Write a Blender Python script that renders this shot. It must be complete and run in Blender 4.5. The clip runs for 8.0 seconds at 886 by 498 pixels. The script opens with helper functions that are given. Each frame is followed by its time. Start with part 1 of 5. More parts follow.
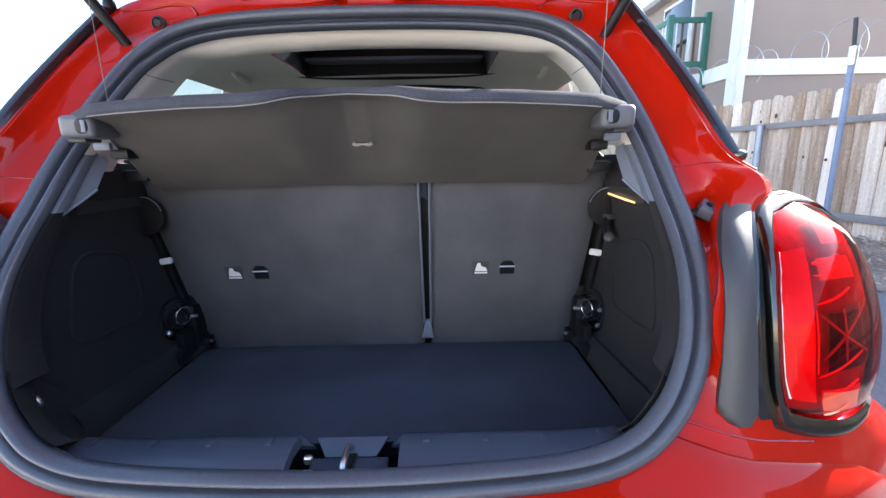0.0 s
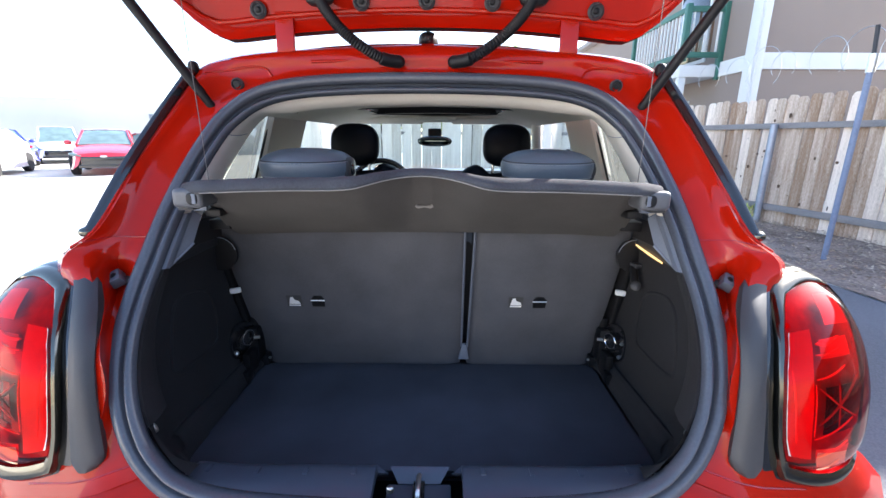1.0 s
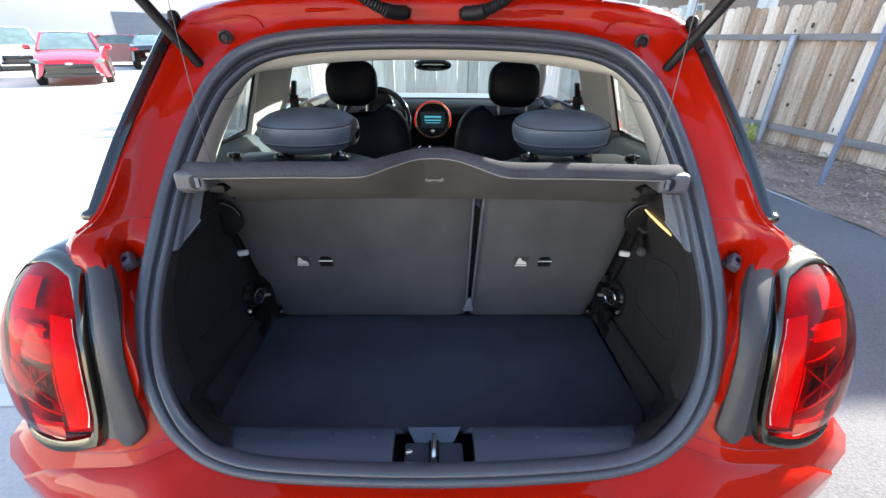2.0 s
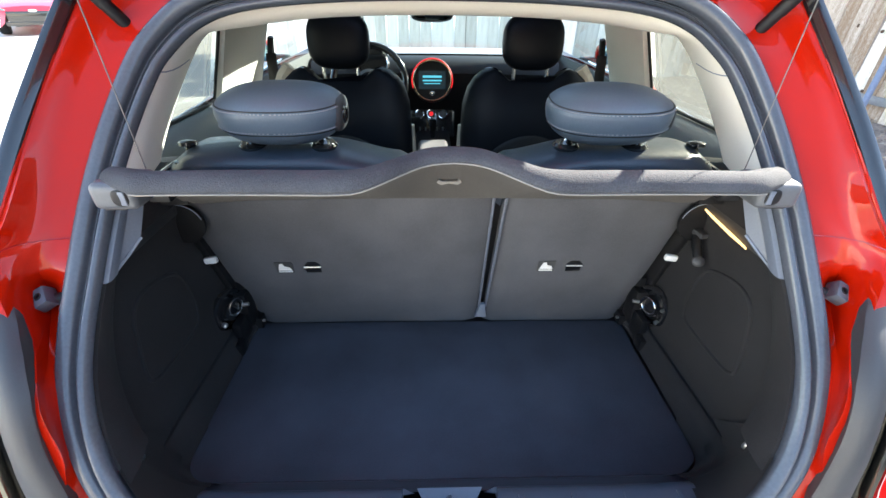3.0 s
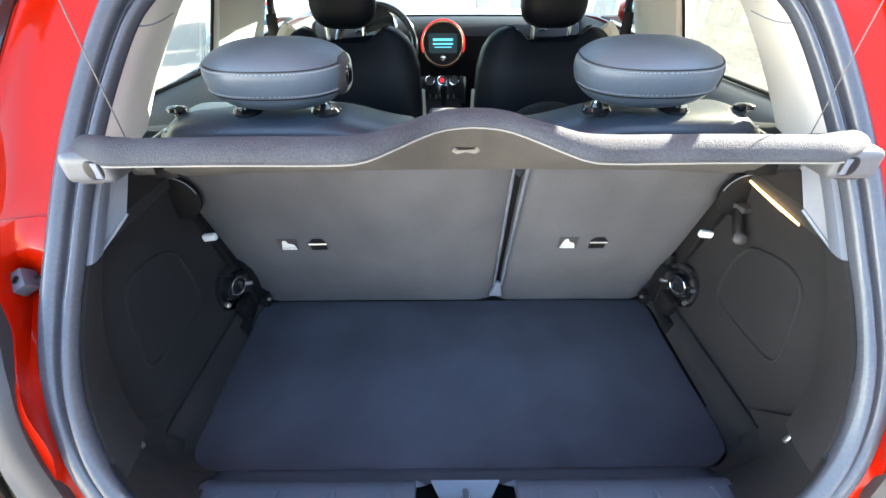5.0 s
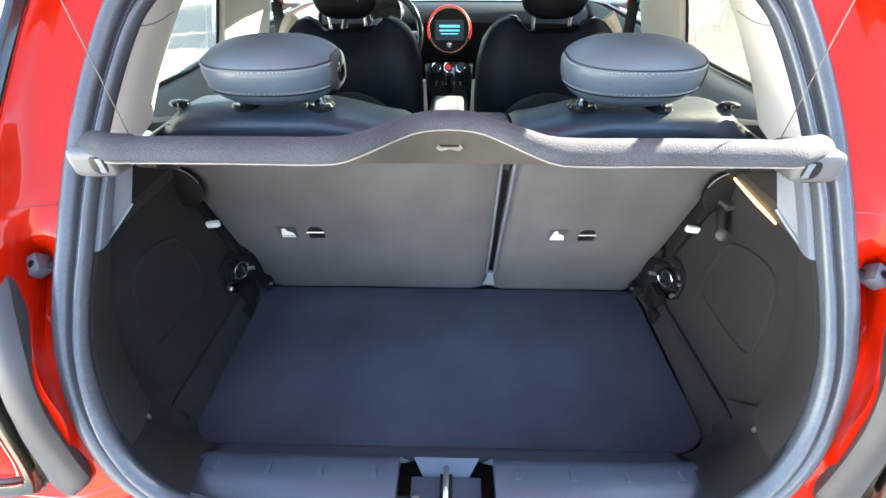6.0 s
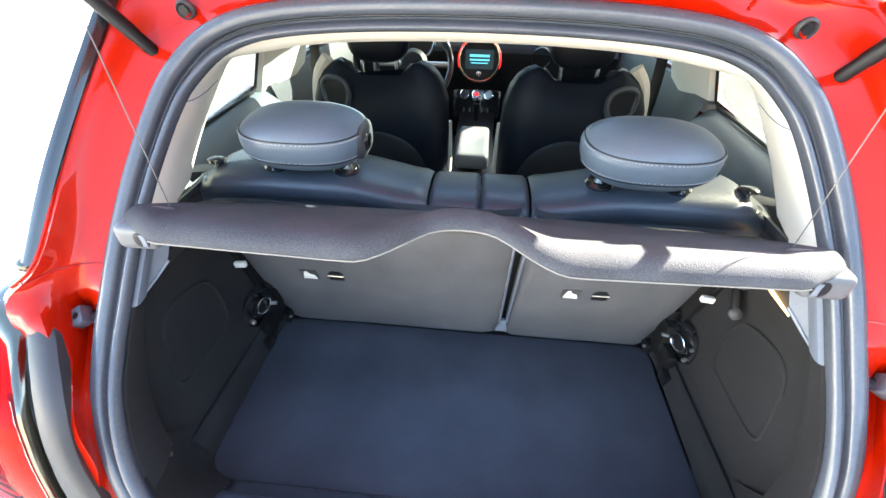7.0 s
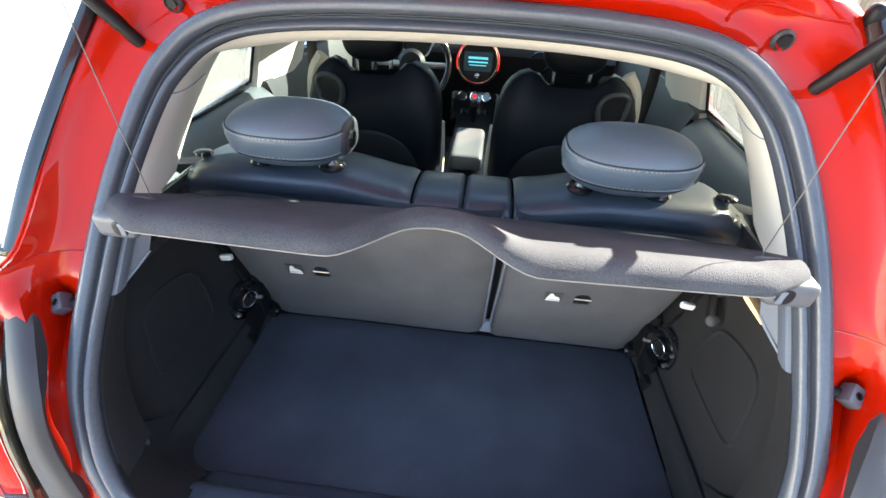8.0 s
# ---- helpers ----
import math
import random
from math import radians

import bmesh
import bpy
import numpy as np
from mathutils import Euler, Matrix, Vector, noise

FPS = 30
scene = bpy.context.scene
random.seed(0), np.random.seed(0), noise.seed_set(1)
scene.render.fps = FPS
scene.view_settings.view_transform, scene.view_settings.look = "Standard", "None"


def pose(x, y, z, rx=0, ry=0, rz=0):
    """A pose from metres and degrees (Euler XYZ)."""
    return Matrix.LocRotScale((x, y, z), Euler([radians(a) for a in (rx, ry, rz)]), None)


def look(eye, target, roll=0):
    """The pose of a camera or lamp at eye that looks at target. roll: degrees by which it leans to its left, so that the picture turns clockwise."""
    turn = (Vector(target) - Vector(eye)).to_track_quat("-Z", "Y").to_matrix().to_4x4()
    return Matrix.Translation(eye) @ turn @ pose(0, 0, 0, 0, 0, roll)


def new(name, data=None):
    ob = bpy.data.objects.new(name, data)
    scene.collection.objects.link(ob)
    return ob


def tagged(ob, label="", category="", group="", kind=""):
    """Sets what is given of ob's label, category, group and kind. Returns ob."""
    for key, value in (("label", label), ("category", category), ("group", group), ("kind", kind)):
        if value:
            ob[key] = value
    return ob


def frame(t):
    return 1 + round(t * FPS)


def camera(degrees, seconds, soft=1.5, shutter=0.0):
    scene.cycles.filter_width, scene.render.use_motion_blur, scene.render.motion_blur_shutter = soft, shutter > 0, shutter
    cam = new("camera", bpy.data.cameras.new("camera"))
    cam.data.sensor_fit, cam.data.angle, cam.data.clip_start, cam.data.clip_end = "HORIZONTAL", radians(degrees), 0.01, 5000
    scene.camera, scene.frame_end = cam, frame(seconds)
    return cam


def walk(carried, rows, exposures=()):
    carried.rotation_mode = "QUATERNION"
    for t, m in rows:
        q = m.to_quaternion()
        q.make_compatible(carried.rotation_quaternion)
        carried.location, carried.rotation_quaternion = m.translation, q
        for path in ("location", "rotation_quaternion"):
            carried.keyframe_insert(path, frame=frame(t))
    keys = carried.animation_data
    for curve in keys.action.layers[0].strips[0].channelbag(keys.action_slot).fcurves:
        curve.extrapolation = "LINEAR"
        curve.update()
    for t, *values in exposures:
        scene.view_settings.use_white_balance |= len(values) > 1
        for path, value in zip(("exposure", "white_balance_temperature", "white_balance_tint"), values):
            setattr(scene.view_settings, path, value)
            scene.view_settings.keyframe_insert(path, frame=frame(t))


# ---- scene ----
cam = camera(93.2, 8.0)
METRES, EYE, TILT, LEAN, TURN = 1.0, 1.04, -12.0, 1.1, -0.5
ROWS = [
    (0.0, 0.0, 0.0, 0.0, 0.0, 0.0, 0.0),
    (0.5, -0.0789, -0.0445, 0.029, 1.51, 1.08, -1.14),
    (1.0, -0.1077, -0.111, 0.1591, 0.41, -2.9, -1.53),
    (1.5, -0.1252, -0.1424, 0.2689, -0.09, -9.43, -1.62),
    (3.0, -0.1859, 0.1404, 0.3419, -1.28, -20.47, -1.47),
    (3.5, -0.1848, 0.1928, 0.3337, -1.3, -21.56, -1.49),
    (4.0, -0.1862, 0.2076, 0.3294, -1.23, -22.11, -1.48),
    (4.5, -0.1999, 0.2147, 0.3238, -0.64, -22.86, -1.25),
    (6.0, -0.151, 0.1837, 0.3485, 1.7, -26.29, -1.22),
    (6.5, -0.1345, 0.1825, 0.4124, 3.61, -25.78, -2.13),
    (7.0, -0.1454, 0.2094, 0.4615, 5.71, -25.9, -3.0),
    (7.5, -0.1385, 0.2104, 0.4764, 6.67, -26.0, -4.25),
    (8.0, -0.1105, 0.2046, 0.4631, 6.39, -25.79, -4.61),
]
walk(cam, [(t, pose(0.149, 0, EYE, TILT, LEAN, TURN) @ pose(METRES * x, METRES * y, METRES * z, 90 + pitch, roll, yaw)) for t, x, y, z, yaw, pitch, roll in ROWS],
     exposures=[(0.0, 2.5, 6400, 13), (1.0, 2.3, 6350, 13), (1.5, 2.1, 6600, 11), (3.0, 2.98, 6800, 6), (3.5, 3.25, 7000, 6), (4.5, 3.66, 7000, 6), (6.0, 3.75, 7100, 5), (7.0, 3.8, 7100, 5), (7.5, 3.27, 7100, 6), (8.0, 3.24, 7100, 6)])

# ---- light ----
SUN_WAY = Vector((1.40, 0.95, 1.0)).normalized()
world = bpy.data.worlds.new("sky")
scene.world = world
world.use_nodes = True
sky = world.node_tree.nodes.new("ShaderNodeTexSky")
sky.sky_type, sky.sun_disc = "NISHITA", False
sky.sun_elevation = math.asin(SUN_WAY.z)
sky.sun_rotation = math.atan2(SUN_WAY.x, SUN_WAY.y)
world.node_tree.links.new(sky.outputs[0], world.node_tree.nodes["Background"].inputs[0])
world.node_tree.nodes["Background"].inputs[1].default_value = 0.15
lamp = bpy.data.lights.new("sun", "SUN")
lamp.energy, lamp.angle, lamp.color = 5.0, radians(0.5), (1.0, 0.95, 0.87)
new("sun", lamp).matrix_world = look(SUN_WAY * 40, (0, 0, 0))


# ---- materials ----
def material(name, color, rough=0.6, metal=0.0, spread=0.15, grain=60.0, blotch=4.0, bump=0.15, depth=0.002, coat=0.0, sheen=0.0,
             spec=0.5, stretch=(1, 1, 1), random_tint=0.0, second=None, coat_ior=1.5):
    """Two scales of variation in colour, one in gloss, and a fine relief."""
    m = bpy.data.materials.new(name)
    m.use_nodes = True
    n, l = m.node_tree.nodes, m.node_tree.links
    b = n["Principled BSDF"]
    co = n.new("ShaderNodeTexCoord")
    mp = n.new("ShaderNodeMapping")
    mp.inputs["Scale"].default_value = stretch
    l.new(co.outputs["Object"], mp.inputs[0])
    fine, big = n.new("ShaderNodeTexNoise"), n.new("ShaderNodeTexNoise")
    fine.inputs["Scale"].default_value, fine.inputs["Detail"].default_value = grain, 4
    big.inputs["Scale"].default_value, big.inputs["Detail"].default_value = blotch, 5
    for t in (fine, big):
        l.new(mp.outputs[0], t.inputs["Vector"])
    add = n.new("ShaderNodeMath")
    add.operation = "ADD"
    l.new(fine.outputs[0], add.inputs[0])
    l.new(big.outputs[0], add.inputs[1])
    last = add.outputs[0]
    if random_tint:
        info, mul, add2 = n.new("ShaderNodeObjectInfo"), n.new("ShaderNodeMath"), n.new("ShaderNodeMath")
        mul.operation, add2.operation = "MULTIPLY_ADD", "ADD"
        l.new(info.outputs["Random"], mul.inputs[0])
        mul.inputs[1].default_value, mul.inputs[2].default_value = random_tint, -random_tint / 2
        l.new(last, add2.inputs[0])
        l.new(mul.outputs[0], add2.inputs[1])
        last = add2.outputs[0]
    ramp = n.new("ShaderNodeValToRGB")
    lo = [c * (1 - spread) for c in color]
    hi = [min(1, c * (1 + spread)) for c in (second or color)]
    ramp.color_ramp.elements[0].position, ramp.color_ramp.elements[1].position = 0.3, 0.7
    ramp.color_ramp.elements[0].color, ramp.color_ramp.elements[1].color = (*lo, 1), (*hi, 1)
    half = n.new("ShaderNodeMath")
    half.operation = "MULTIPLY"
    half.inputs[1].default_value = 0.5
    l.new(last, half.inputs[0])
    l.new(half.outputs[0], ramp.inputs[0])
    l.new(ramp.outputs[0], b.inputs["Base Color"])
    gl = n.new("ShaderNodeMapRange")
    gl.inputs["To Min"].default_value, gl.inputs["To Max"].default_value = rough * 0.88, min(1, rough * 1.12)
    l.new(big.outputs[0], gl.inputs["Value"])
    l.new(gl.outputs[0], b.inputs["Roughness"])
    b.inputs["Metallic"].default_value = metal
    b.inputs["Specular IOR Level"].default_value = spec
    b.inputs["Coat Weight"].default_value, b.inputs["Coat Roughness"].default_value = coat, 0.04
    b.inputs["Coat IOR"].default_value = coat_ior
    b.inputs["Sheen Weight"].default_value = sheen
    if bump:
        bp = n.new("ShaderNodeBump")
        bp.inputs["Strength"].default_value, bp.inputs["Distance"].default_value = bump, depth
        l.new(fine.outputs[0], bp.inputs["Height"])
        l.new(bp.outputs[0], b.inputs["Normal"])
    return m


def glow(name, color, strength):
    m = bpy.data.materials.new(name)
    m.use_nodes = True
    b = m.node_tree.nodes["Principled BSDF"]
    b.inputs["Base Color"].default_value = (*[c * 0.3 for c in color], 1)
    b.inputs["Emission Color"].default_value, b.inputs["Emission Strength"].default_value = (*color, 1), strength
    return m


def pane(name, tint, gloss=0.02, slant=0.6, facing=0.075, dust=0.0):
    """Thin glass: what lies behind shows through its tint, and the sky mirrors in it at a slant."""
    m = bpy.data.materials.new(name)
    m.use_nodes = True
    n, l = m.node_tree.nodes, m.node_tree.links
    n.remove(n["Principled BSDF"])
    clear, shine, mix, fr = n.new("ShaderNodeBsdfTransparent"), n.new("ShaderNodeBsdfGlossy"), n.new("ShaderNodeMixShader"), n.new("ShaderNodeLayerWeight")
    clear.inputs[0].default_value = (*tint, 1)
    shine.inputs["Roughness"].default_value = gloss
    fr.inputs[0].default_value = 0.5
    steep, amount = n.new("ShaderNodeMath"), n.new("ShaderNodeMath")
    steep.operation, amount.operation = "POWER", "MULTIPLY_ADD"
    l.new(fr.outputs["Facing"], steep.inputs[0])
    steep.inputs[1].default_value = 4.0
    l.new(steep.outputs[0], amount.inputs[0])
    amount.inputs[1].default_value, amount.inputs[2].default_value = slant, facing * slant
    l.new(amount.outputs[0], mix.inputs[0])
    l.new(clear.outputs[0], mix.inputs[1])
    l.new(shine.outputs[0], mix.inputs[2])
    if dust:
        film, speck, grime = n.new("ShaderNodeMixShader"), n.new("ShaderNodeBsdfTranslucent"), n.new("ShaderNodeTexNoise")
        speck.inputs[0].default_value = (.80, .84, .78, 1)
        grime.inputs["Scale"].default_value = 6.0
        share = n.new("ShaderNodeMath")
        share.operation = "MULTIPLY_ADD"
        l.new(grime.outputs[0], share.inputs[0])
        share.inputs[1].default_value, share.inputs[2].default_value = dust * .5, dust * .75
        l.new(share.outputs[0], film.inputs[0])
        l.new(mix.outputs[0], film.inputs[1])
        l.new(speck.outputs[0], film.inputs[2])
        l.new(film.outputs[0], n["Material Output"].inputs[0])
    else:
        l.new(mix.outputs[0], n["Material Output"].inputs[0])
    return m


RED = material("red_paint", (0.375, 0.0080, 0.0008), 0.40, spread=0.05, grain=900, blotch=3, bump=0.02, depth=0.0004, coat=1.0, spec=0.03, coat_ior=1.33)
RUBBER = material("seal_rubber", (0.066, 0.074, 0.090), 0.22, spread=0.15, grain=220, blotch=7, bump=0.06, depth=0.0004)
PLASTIC = material("charcoal_plastic", (0.032, 0.033, 0.036), 0.55, spread=0.18, grain=420, blotch=6, bump=0.3, depth=0.0007)
CLADDING = material("grey_cladding", (0.040, 0.041, 0.044), 0.52, spread=0.12, grain=500, blotch=5, bump=0.12, depth=0.0007)
SILL = material("sill_plastic", (0.058, 0.070, 0.095), 0.30, spread=0.12, grain=500, blotch=6, bump=0.1, depth=0.0005)
CLIPGREY = material("clip_plastic", (0.090, 0.094, 0.102), 0.45, spread=0.12, grain=300, blotch=9, bump=0.15, depth=0.0005)
# side trim plastic, window light put into its lighter bluish colour
WINDOWLIT = material("window_lit_trim", (0.070, 0.084, 0.092), 0.5, spread=0.12, grain=420, blotch=6, bump=0.25, depth=0.0007)
SIDEGREY = material("side_grey_plastic", (0.125, 0.143, 0.178), 0.45, spread=0.1, grain=300, blotch=6, bump=0.15, depth=0.0005)
STOPGREY = material("stop_rubber", (0.085, 0.095, 0.115), 0.4, spread=0.1, grain=300, blotch=9, bump=0.1, depth=0.0005)
GREYTRIM = material("grey_trim", (0.20, 0.225, 0.27), 0.5, spread=0.1, grain=300, blotch=6, bump=0.2, depth=0.0005)
CARPET = material("boot_carpet", (0.050, 0.055, 0.072), 0.95, spread=0.45, grain=650, blotch=5, bump=0.7, depth=0.002, sheen=0.04, spec=0.12)
LINER = material("trim_carpet", (0.024, 0.0233, 0.0245), 0.95, spread=0.35, grain=600, blotch=5, bump=0.6, depth=0.0015, sheen=0.03, spec=0.12)
SEATCLOTH = material("seat_back_felt", (0.087, 0.089, 0.098), 0.95, spread=0.34, grain=700, blotch=6, bump=0.5, depth=0.0012, sheen=0.04, spec=0.12)
FELT = material("shelf_felt", (0.056, 0.059, 0.067), 0.95, spread=0.45, grain=520, blotch=9, bump=0.6, depth=0.002, sheen=0.03, spec=0.1)
UNDERFELT = material("shelf_underside", (0.0854, 0.0808, 0.0764), 0.95, spread=0.25, grain=600, blotch=7, bump=0.4, depth=0.001, sheen=0.03, spec=0.1)
LEATHER = material("black_leather", (0.036, 0.046, 0.062), 0.36, spread=0.2, grain=380, blotch=8, bump=0.35, depth=0.0012)
# front-seat black leather, the cabin's shade put into a near-black colour
SHADEDLEATHER = material("shaded_seat_leather", (0.0045, 0.0060, 0.0095), 0.42, spread=0.2, grain=380, blotch=8, bump=0.3, depth=0.001, spec=0.14)
# black headrest leather with its pale bluish sky sheen put into the base colour
SHEENLEATHER = material("sheen_leather", (0.084, 0.112, 0.142), 0.40, spread=0.15, grain=420, blotch=8, bump=0.3, depth=0.001)
CREAM = material("cream_headliner", (0.72, 0.675, 0.595), 0.9, spread=0.06, grain=500, blotch=3, bump=0.25, depth=0.0008, spec=0.2)
BLACK = material("gloss_black", (0.012, 0.012, 0.013), 0.14, spread=0.3, grain=90, blotch=6, bump=0.02, coat=0.6)
MATBLACK = material("satin_black", (0.008, 0.008, 0.009), 0.5, spec=0.3, spread=0.3, grain=200, blotch=6, bump=0.15, depth=0.0006)
CHROME = material("chrome", (0.78, 0.78, 0.78), 0.10, metal=1.0, spread=0.05, grain=120, blotch=12, bump=0.02)
GOLDRING = material("pale_gold_trim", (0.72, 0.56, 0.36), 0.2, metal=1.0, spread=0.08, grain=120, blotch=12, bump=0.02)
DARKCHROME = material("smoked_chrome", (0.13, 0.125, 0.105), 0.16, metal=1.0, spread=0.1, grain=120, blotch=12, bump=0.02)
STEEL = material("dull_steel", (0.55, 0.55, 0.54), 0.35, metal=1.0, spread=0.15, grain=160, blotch=14, bump=0.08)
THREAD = material("grey_thread", (0.24, 0.25, 0.27), 0.8, spread=0.1, bump=0)
CORD = material("grey_cord", (0.13, 0.12, 0.11), 0.8, spread=0.1, bump=0)
PAPER = material("white_label", (0.80, 0.80, 0.78), 0.6, spread=0.03, grain=200, bump=0)
LABELINK = material("label_ink", (0.05, 0.05, 0.05), 0.7, spread=0.1, bump=0)
PIPING = material("pale_edge_piping", (0.22, 0.205, 0.19), 0.8, spread=0.1, grain=300, bump=0.1)
BEIGE = material("beige_hide", (0.46, 0.41, 0.32), 0.5, spread=0.08, grain=300, blotch=8, bump=0.2, depth=0.0008)
PALEHIDE = material("pale_hide", (0.10, 0.10, 0.10), 0.45, spread=0.08, grain=300, blotch=8, bump=0.2, depth=0.0008)
DARKMIRROR = material("dimmed_mirror", (0.10, 0.13, 0.13), 0.06, metal=1.0, spread=0.02, bump=0)
MIRRORGLASS = material("mirror_glass", (0.22, 0.36, 0.42), 0.05, metal=1.0, spread=0.02, bump=0)
GLASS = pane("window_glass", (0.74, 0.82, 0.80))
PRIVACY = pane("bronze_glass", (0.27, 0.283, 0.25), facing=0.40, dust=0.055)
SCREENGLASS = pane("windscreen_glass", (0.62, 0.71, 0.69))
ROOFGLASS = pane("roof_glass", (0.52, 0.62, 0.64))
REDLENS = pane("red_lens", (0.93, 0.006, 0.010), 0.05, 0.8, 0.020)
CLEARLENS = pane("clear_lens", (0.95, 0.45, 0.34), 0.03, 0.95, 0.03)
REFLECT = material("lamp_reflector", (0.74, 0.62, 0.55), 0.28, spread=0.30, grain=14, blotch=9, bump=0.15, depth=0.003)
LIGHTBAR = material("frosted_light_guide", (0.95, 0.62, 0.35), 0.3, spread=0.1, grain=60, blotch=20, bump=0.1)
REDINNER = material("lamp_red_inner", (0.30, 0.008, 0.012), 0.2, spread=0.3, grain=70, blotch=18, bump=0.3, depth=0.002, coat=0.5)
SCREENGLOW = glow("screen_glow", (0.04, 0.22, 0.30), 0.4)
SCREENDIM = glow("screen_dim", (0.004, 0.010, 0.014), 0.3)
AMBERGLOW = glow("amber_lamp", (0.9, 0.55, 0.22), 0.45)
REDGLOW = glow("red_ring_glow", (0.5, 0.01, 0.015), 0.3)
ASPHALT = material("asphalt", (0.115, 0.115, 0.125), 0.9, spread=0.45, grain=110, blotch=0.6, bump=0.6, depth=0.006)
CONCRETE = material("pale_concrete", (0.46, 0.445, 0.415), 0.9, spread=0.2, grain=60, blotch=0.5, bump=0.4, depth=0.004)
DIRT = material("dirt_and_bark", (0.125, 0.085, 0.066), 0.95, spread=0.6, grain=35, blotch=2.5, bump=1.0, depth=0.02, second=(0.29, 0.215, 0.17))
LITTER = material("dry_leaves", (0.16, 0.095, 0.065), 0.9, spread=0.7, grain=16, blotch=7, bump=0, second=(0.42, 0.33, 0.25))
STUCCO = material("brown_stucco", (0.255, 0.200, 0.168), 0.95, spread=0.08, grain=120, blotch=1.2, bump=0.5, depth=0.004)
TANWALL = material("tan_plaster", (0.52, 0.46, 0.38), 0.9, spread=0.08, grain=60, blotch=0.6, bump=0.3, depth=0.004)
# extra bright white for the added wall that throws light back
BOUNCEWHITE = material("bounce_wall_white", (0.80, 0.79, 0.77), 0.8, spread=0.05, grain=60, blotch=0.6, bump=0.2)
WHITEPAINT = material("white_paint", (0.62, 0.615, 0.60), 0.6, spread=0.06, grain=60, blotch=2, bump=0.15)
GREENPAINT = material("green_paint", (0.03, 0.12, 0.09), 0.5, spread=0.15, grain=60, blotch=3, bump=0.15)
PALEWALL = material("pale_wall", (0.46, 0.465, 0.455), 0.85, spread=0.05, grain=40, blotch=0.5, bump=0.2, depth=0.004)
GREYDOOR = material("grey_shutter", (0.13, 0.15, 0.185), 0.5, spread=0.1, grain=20, blotch=1, bump=0.2)
FENCEWOOD = material("weathered_board", (0.40, 0.25, 0.15), 0.85, spread=0.25, grain=45, blotch=3, bump=0.5, depth=0.004, stretch=(6, 6, 0.6),
                     random_tint=0.75, second=(0.74, 0.63, 0.52))
# front fence boards: glare and sunlight put into a paler, warmer colour
GLAREWOOD = material("glare_lit_board", (0.64, 0.58, 0.48), 0.85, spread=0.2, grain=45, blotch=3, bump=0.4, depth=0.004, stretch=(6, 6, 0.6), random_tint=0.6, second=(0.76, 0.71, 0.62))
KNOT = material("board_knot", (0.10, 0.055, 0.03), 0.85, spread=0.3, grain=80, bump=0.3)
RAILWOOD = material("grey_rail", (0.24, 0.22, 0.21), 0.85, spread=0.25, grain=40, blotch=3, bump=0.4, depth=0.003, stretch=(1, 1, 5))
POLEBLUE = material("painted_pole", (0.20, 0.24, 0.33), 0.5, spread=0.2, grain=60, blotch=8, bump=0.1)
GALV = material("galvanised_steel", (0.33, 0.36, 0.42), 0.45, metal=0.6, spread=0.2, grain=60, blotch=8, bump=0.1)
LEAF = material("leaves", (0.24, 0.32, 0.05), 0.6, spread=0.5, grain=9, blotch=1.5, bump=0, second=(0.46, 0.50, 0.12))
BARK = material("bark", (0.12, 0.09, 0.07), 0.9, spread=0.4, grain=30, blotch=4, bump=0.8, depth=0.01)
CARGLASS = material("car_window_glass", (0.10, 0.15, 0.15), 0.12, spread=0.3, grain=4, blotch=3, bump=0, coat=0.5)
TYRE = material("tyre", (0.018, 0.018, 0.018), 0.85, spread=0.3, grain=90, bump=0.3)
RIM = material("alloy", (0.55, 0.56, 0.58), 0.3, metal=0.9, spread=0.1, grain=30, bump=0.05)
WHITECAR = material("white_car_paint", (0.78, 0.78, 0.78), 0.25, spread=0.03, grain=300, bump=0, coat=1.0)
REDCAR = material("deep_red_car_paint", (0.50, 0.012, 0.025), 0.25, spread=0.05, grain=300, bump=0, coat=1.0)
DARKCAR = material("dark_car_paint", (0.035, 0.035, 0.045), 0.25, spread=0.1, grain=300, bump=0, coat=1.0)
BLUECAR = material("blue_car_paint", (0.03, 0.04, 0.45), 0.25, spread=0.1, grain=300, bump=0, coat=1.0)
MAROONCAR = material("maroon_car_paint", (0.22, 0.02, 0.02), 0.3, spread=0.1, grain=300, bump=0, coat=1.0)


# ---- mesh helpers ----
def mesh_of(name, bm, mat, smooth=True):
    me = bpy.data.meshes.new(name)
    bm.normal_update()
    bm.to_mesh(me)
    bm.free()
    me.materials.append(mat)
    if smooth:
        me.polygons.foreach_set("use_smooth", [True] * len(me.polygons))
        me.set_sharp_from_angle(angle=radians(38))
    return me


def part(name, bm, mat, parent, label="", smooth=True):
    ob = new(name, mesh_of(name, bm, mat, smooth))
    ob.parent = parent
    if label:
        ob["label"] = label
    return ob


def thing(name, label, category, group="", kind="", at=None):
    ob = new(name)
    ob.empty_display_size = 0.1
    if at is not None:
        ob.matrix_world = at
    return tagged(ob, label, category, group, kind)


def piece(name, bm, mat, label, category, group="", kind="", smooth=True):
    return tagged(new(name, mesh_of(name, bm, mat, smooth)), label, category, group, kind)


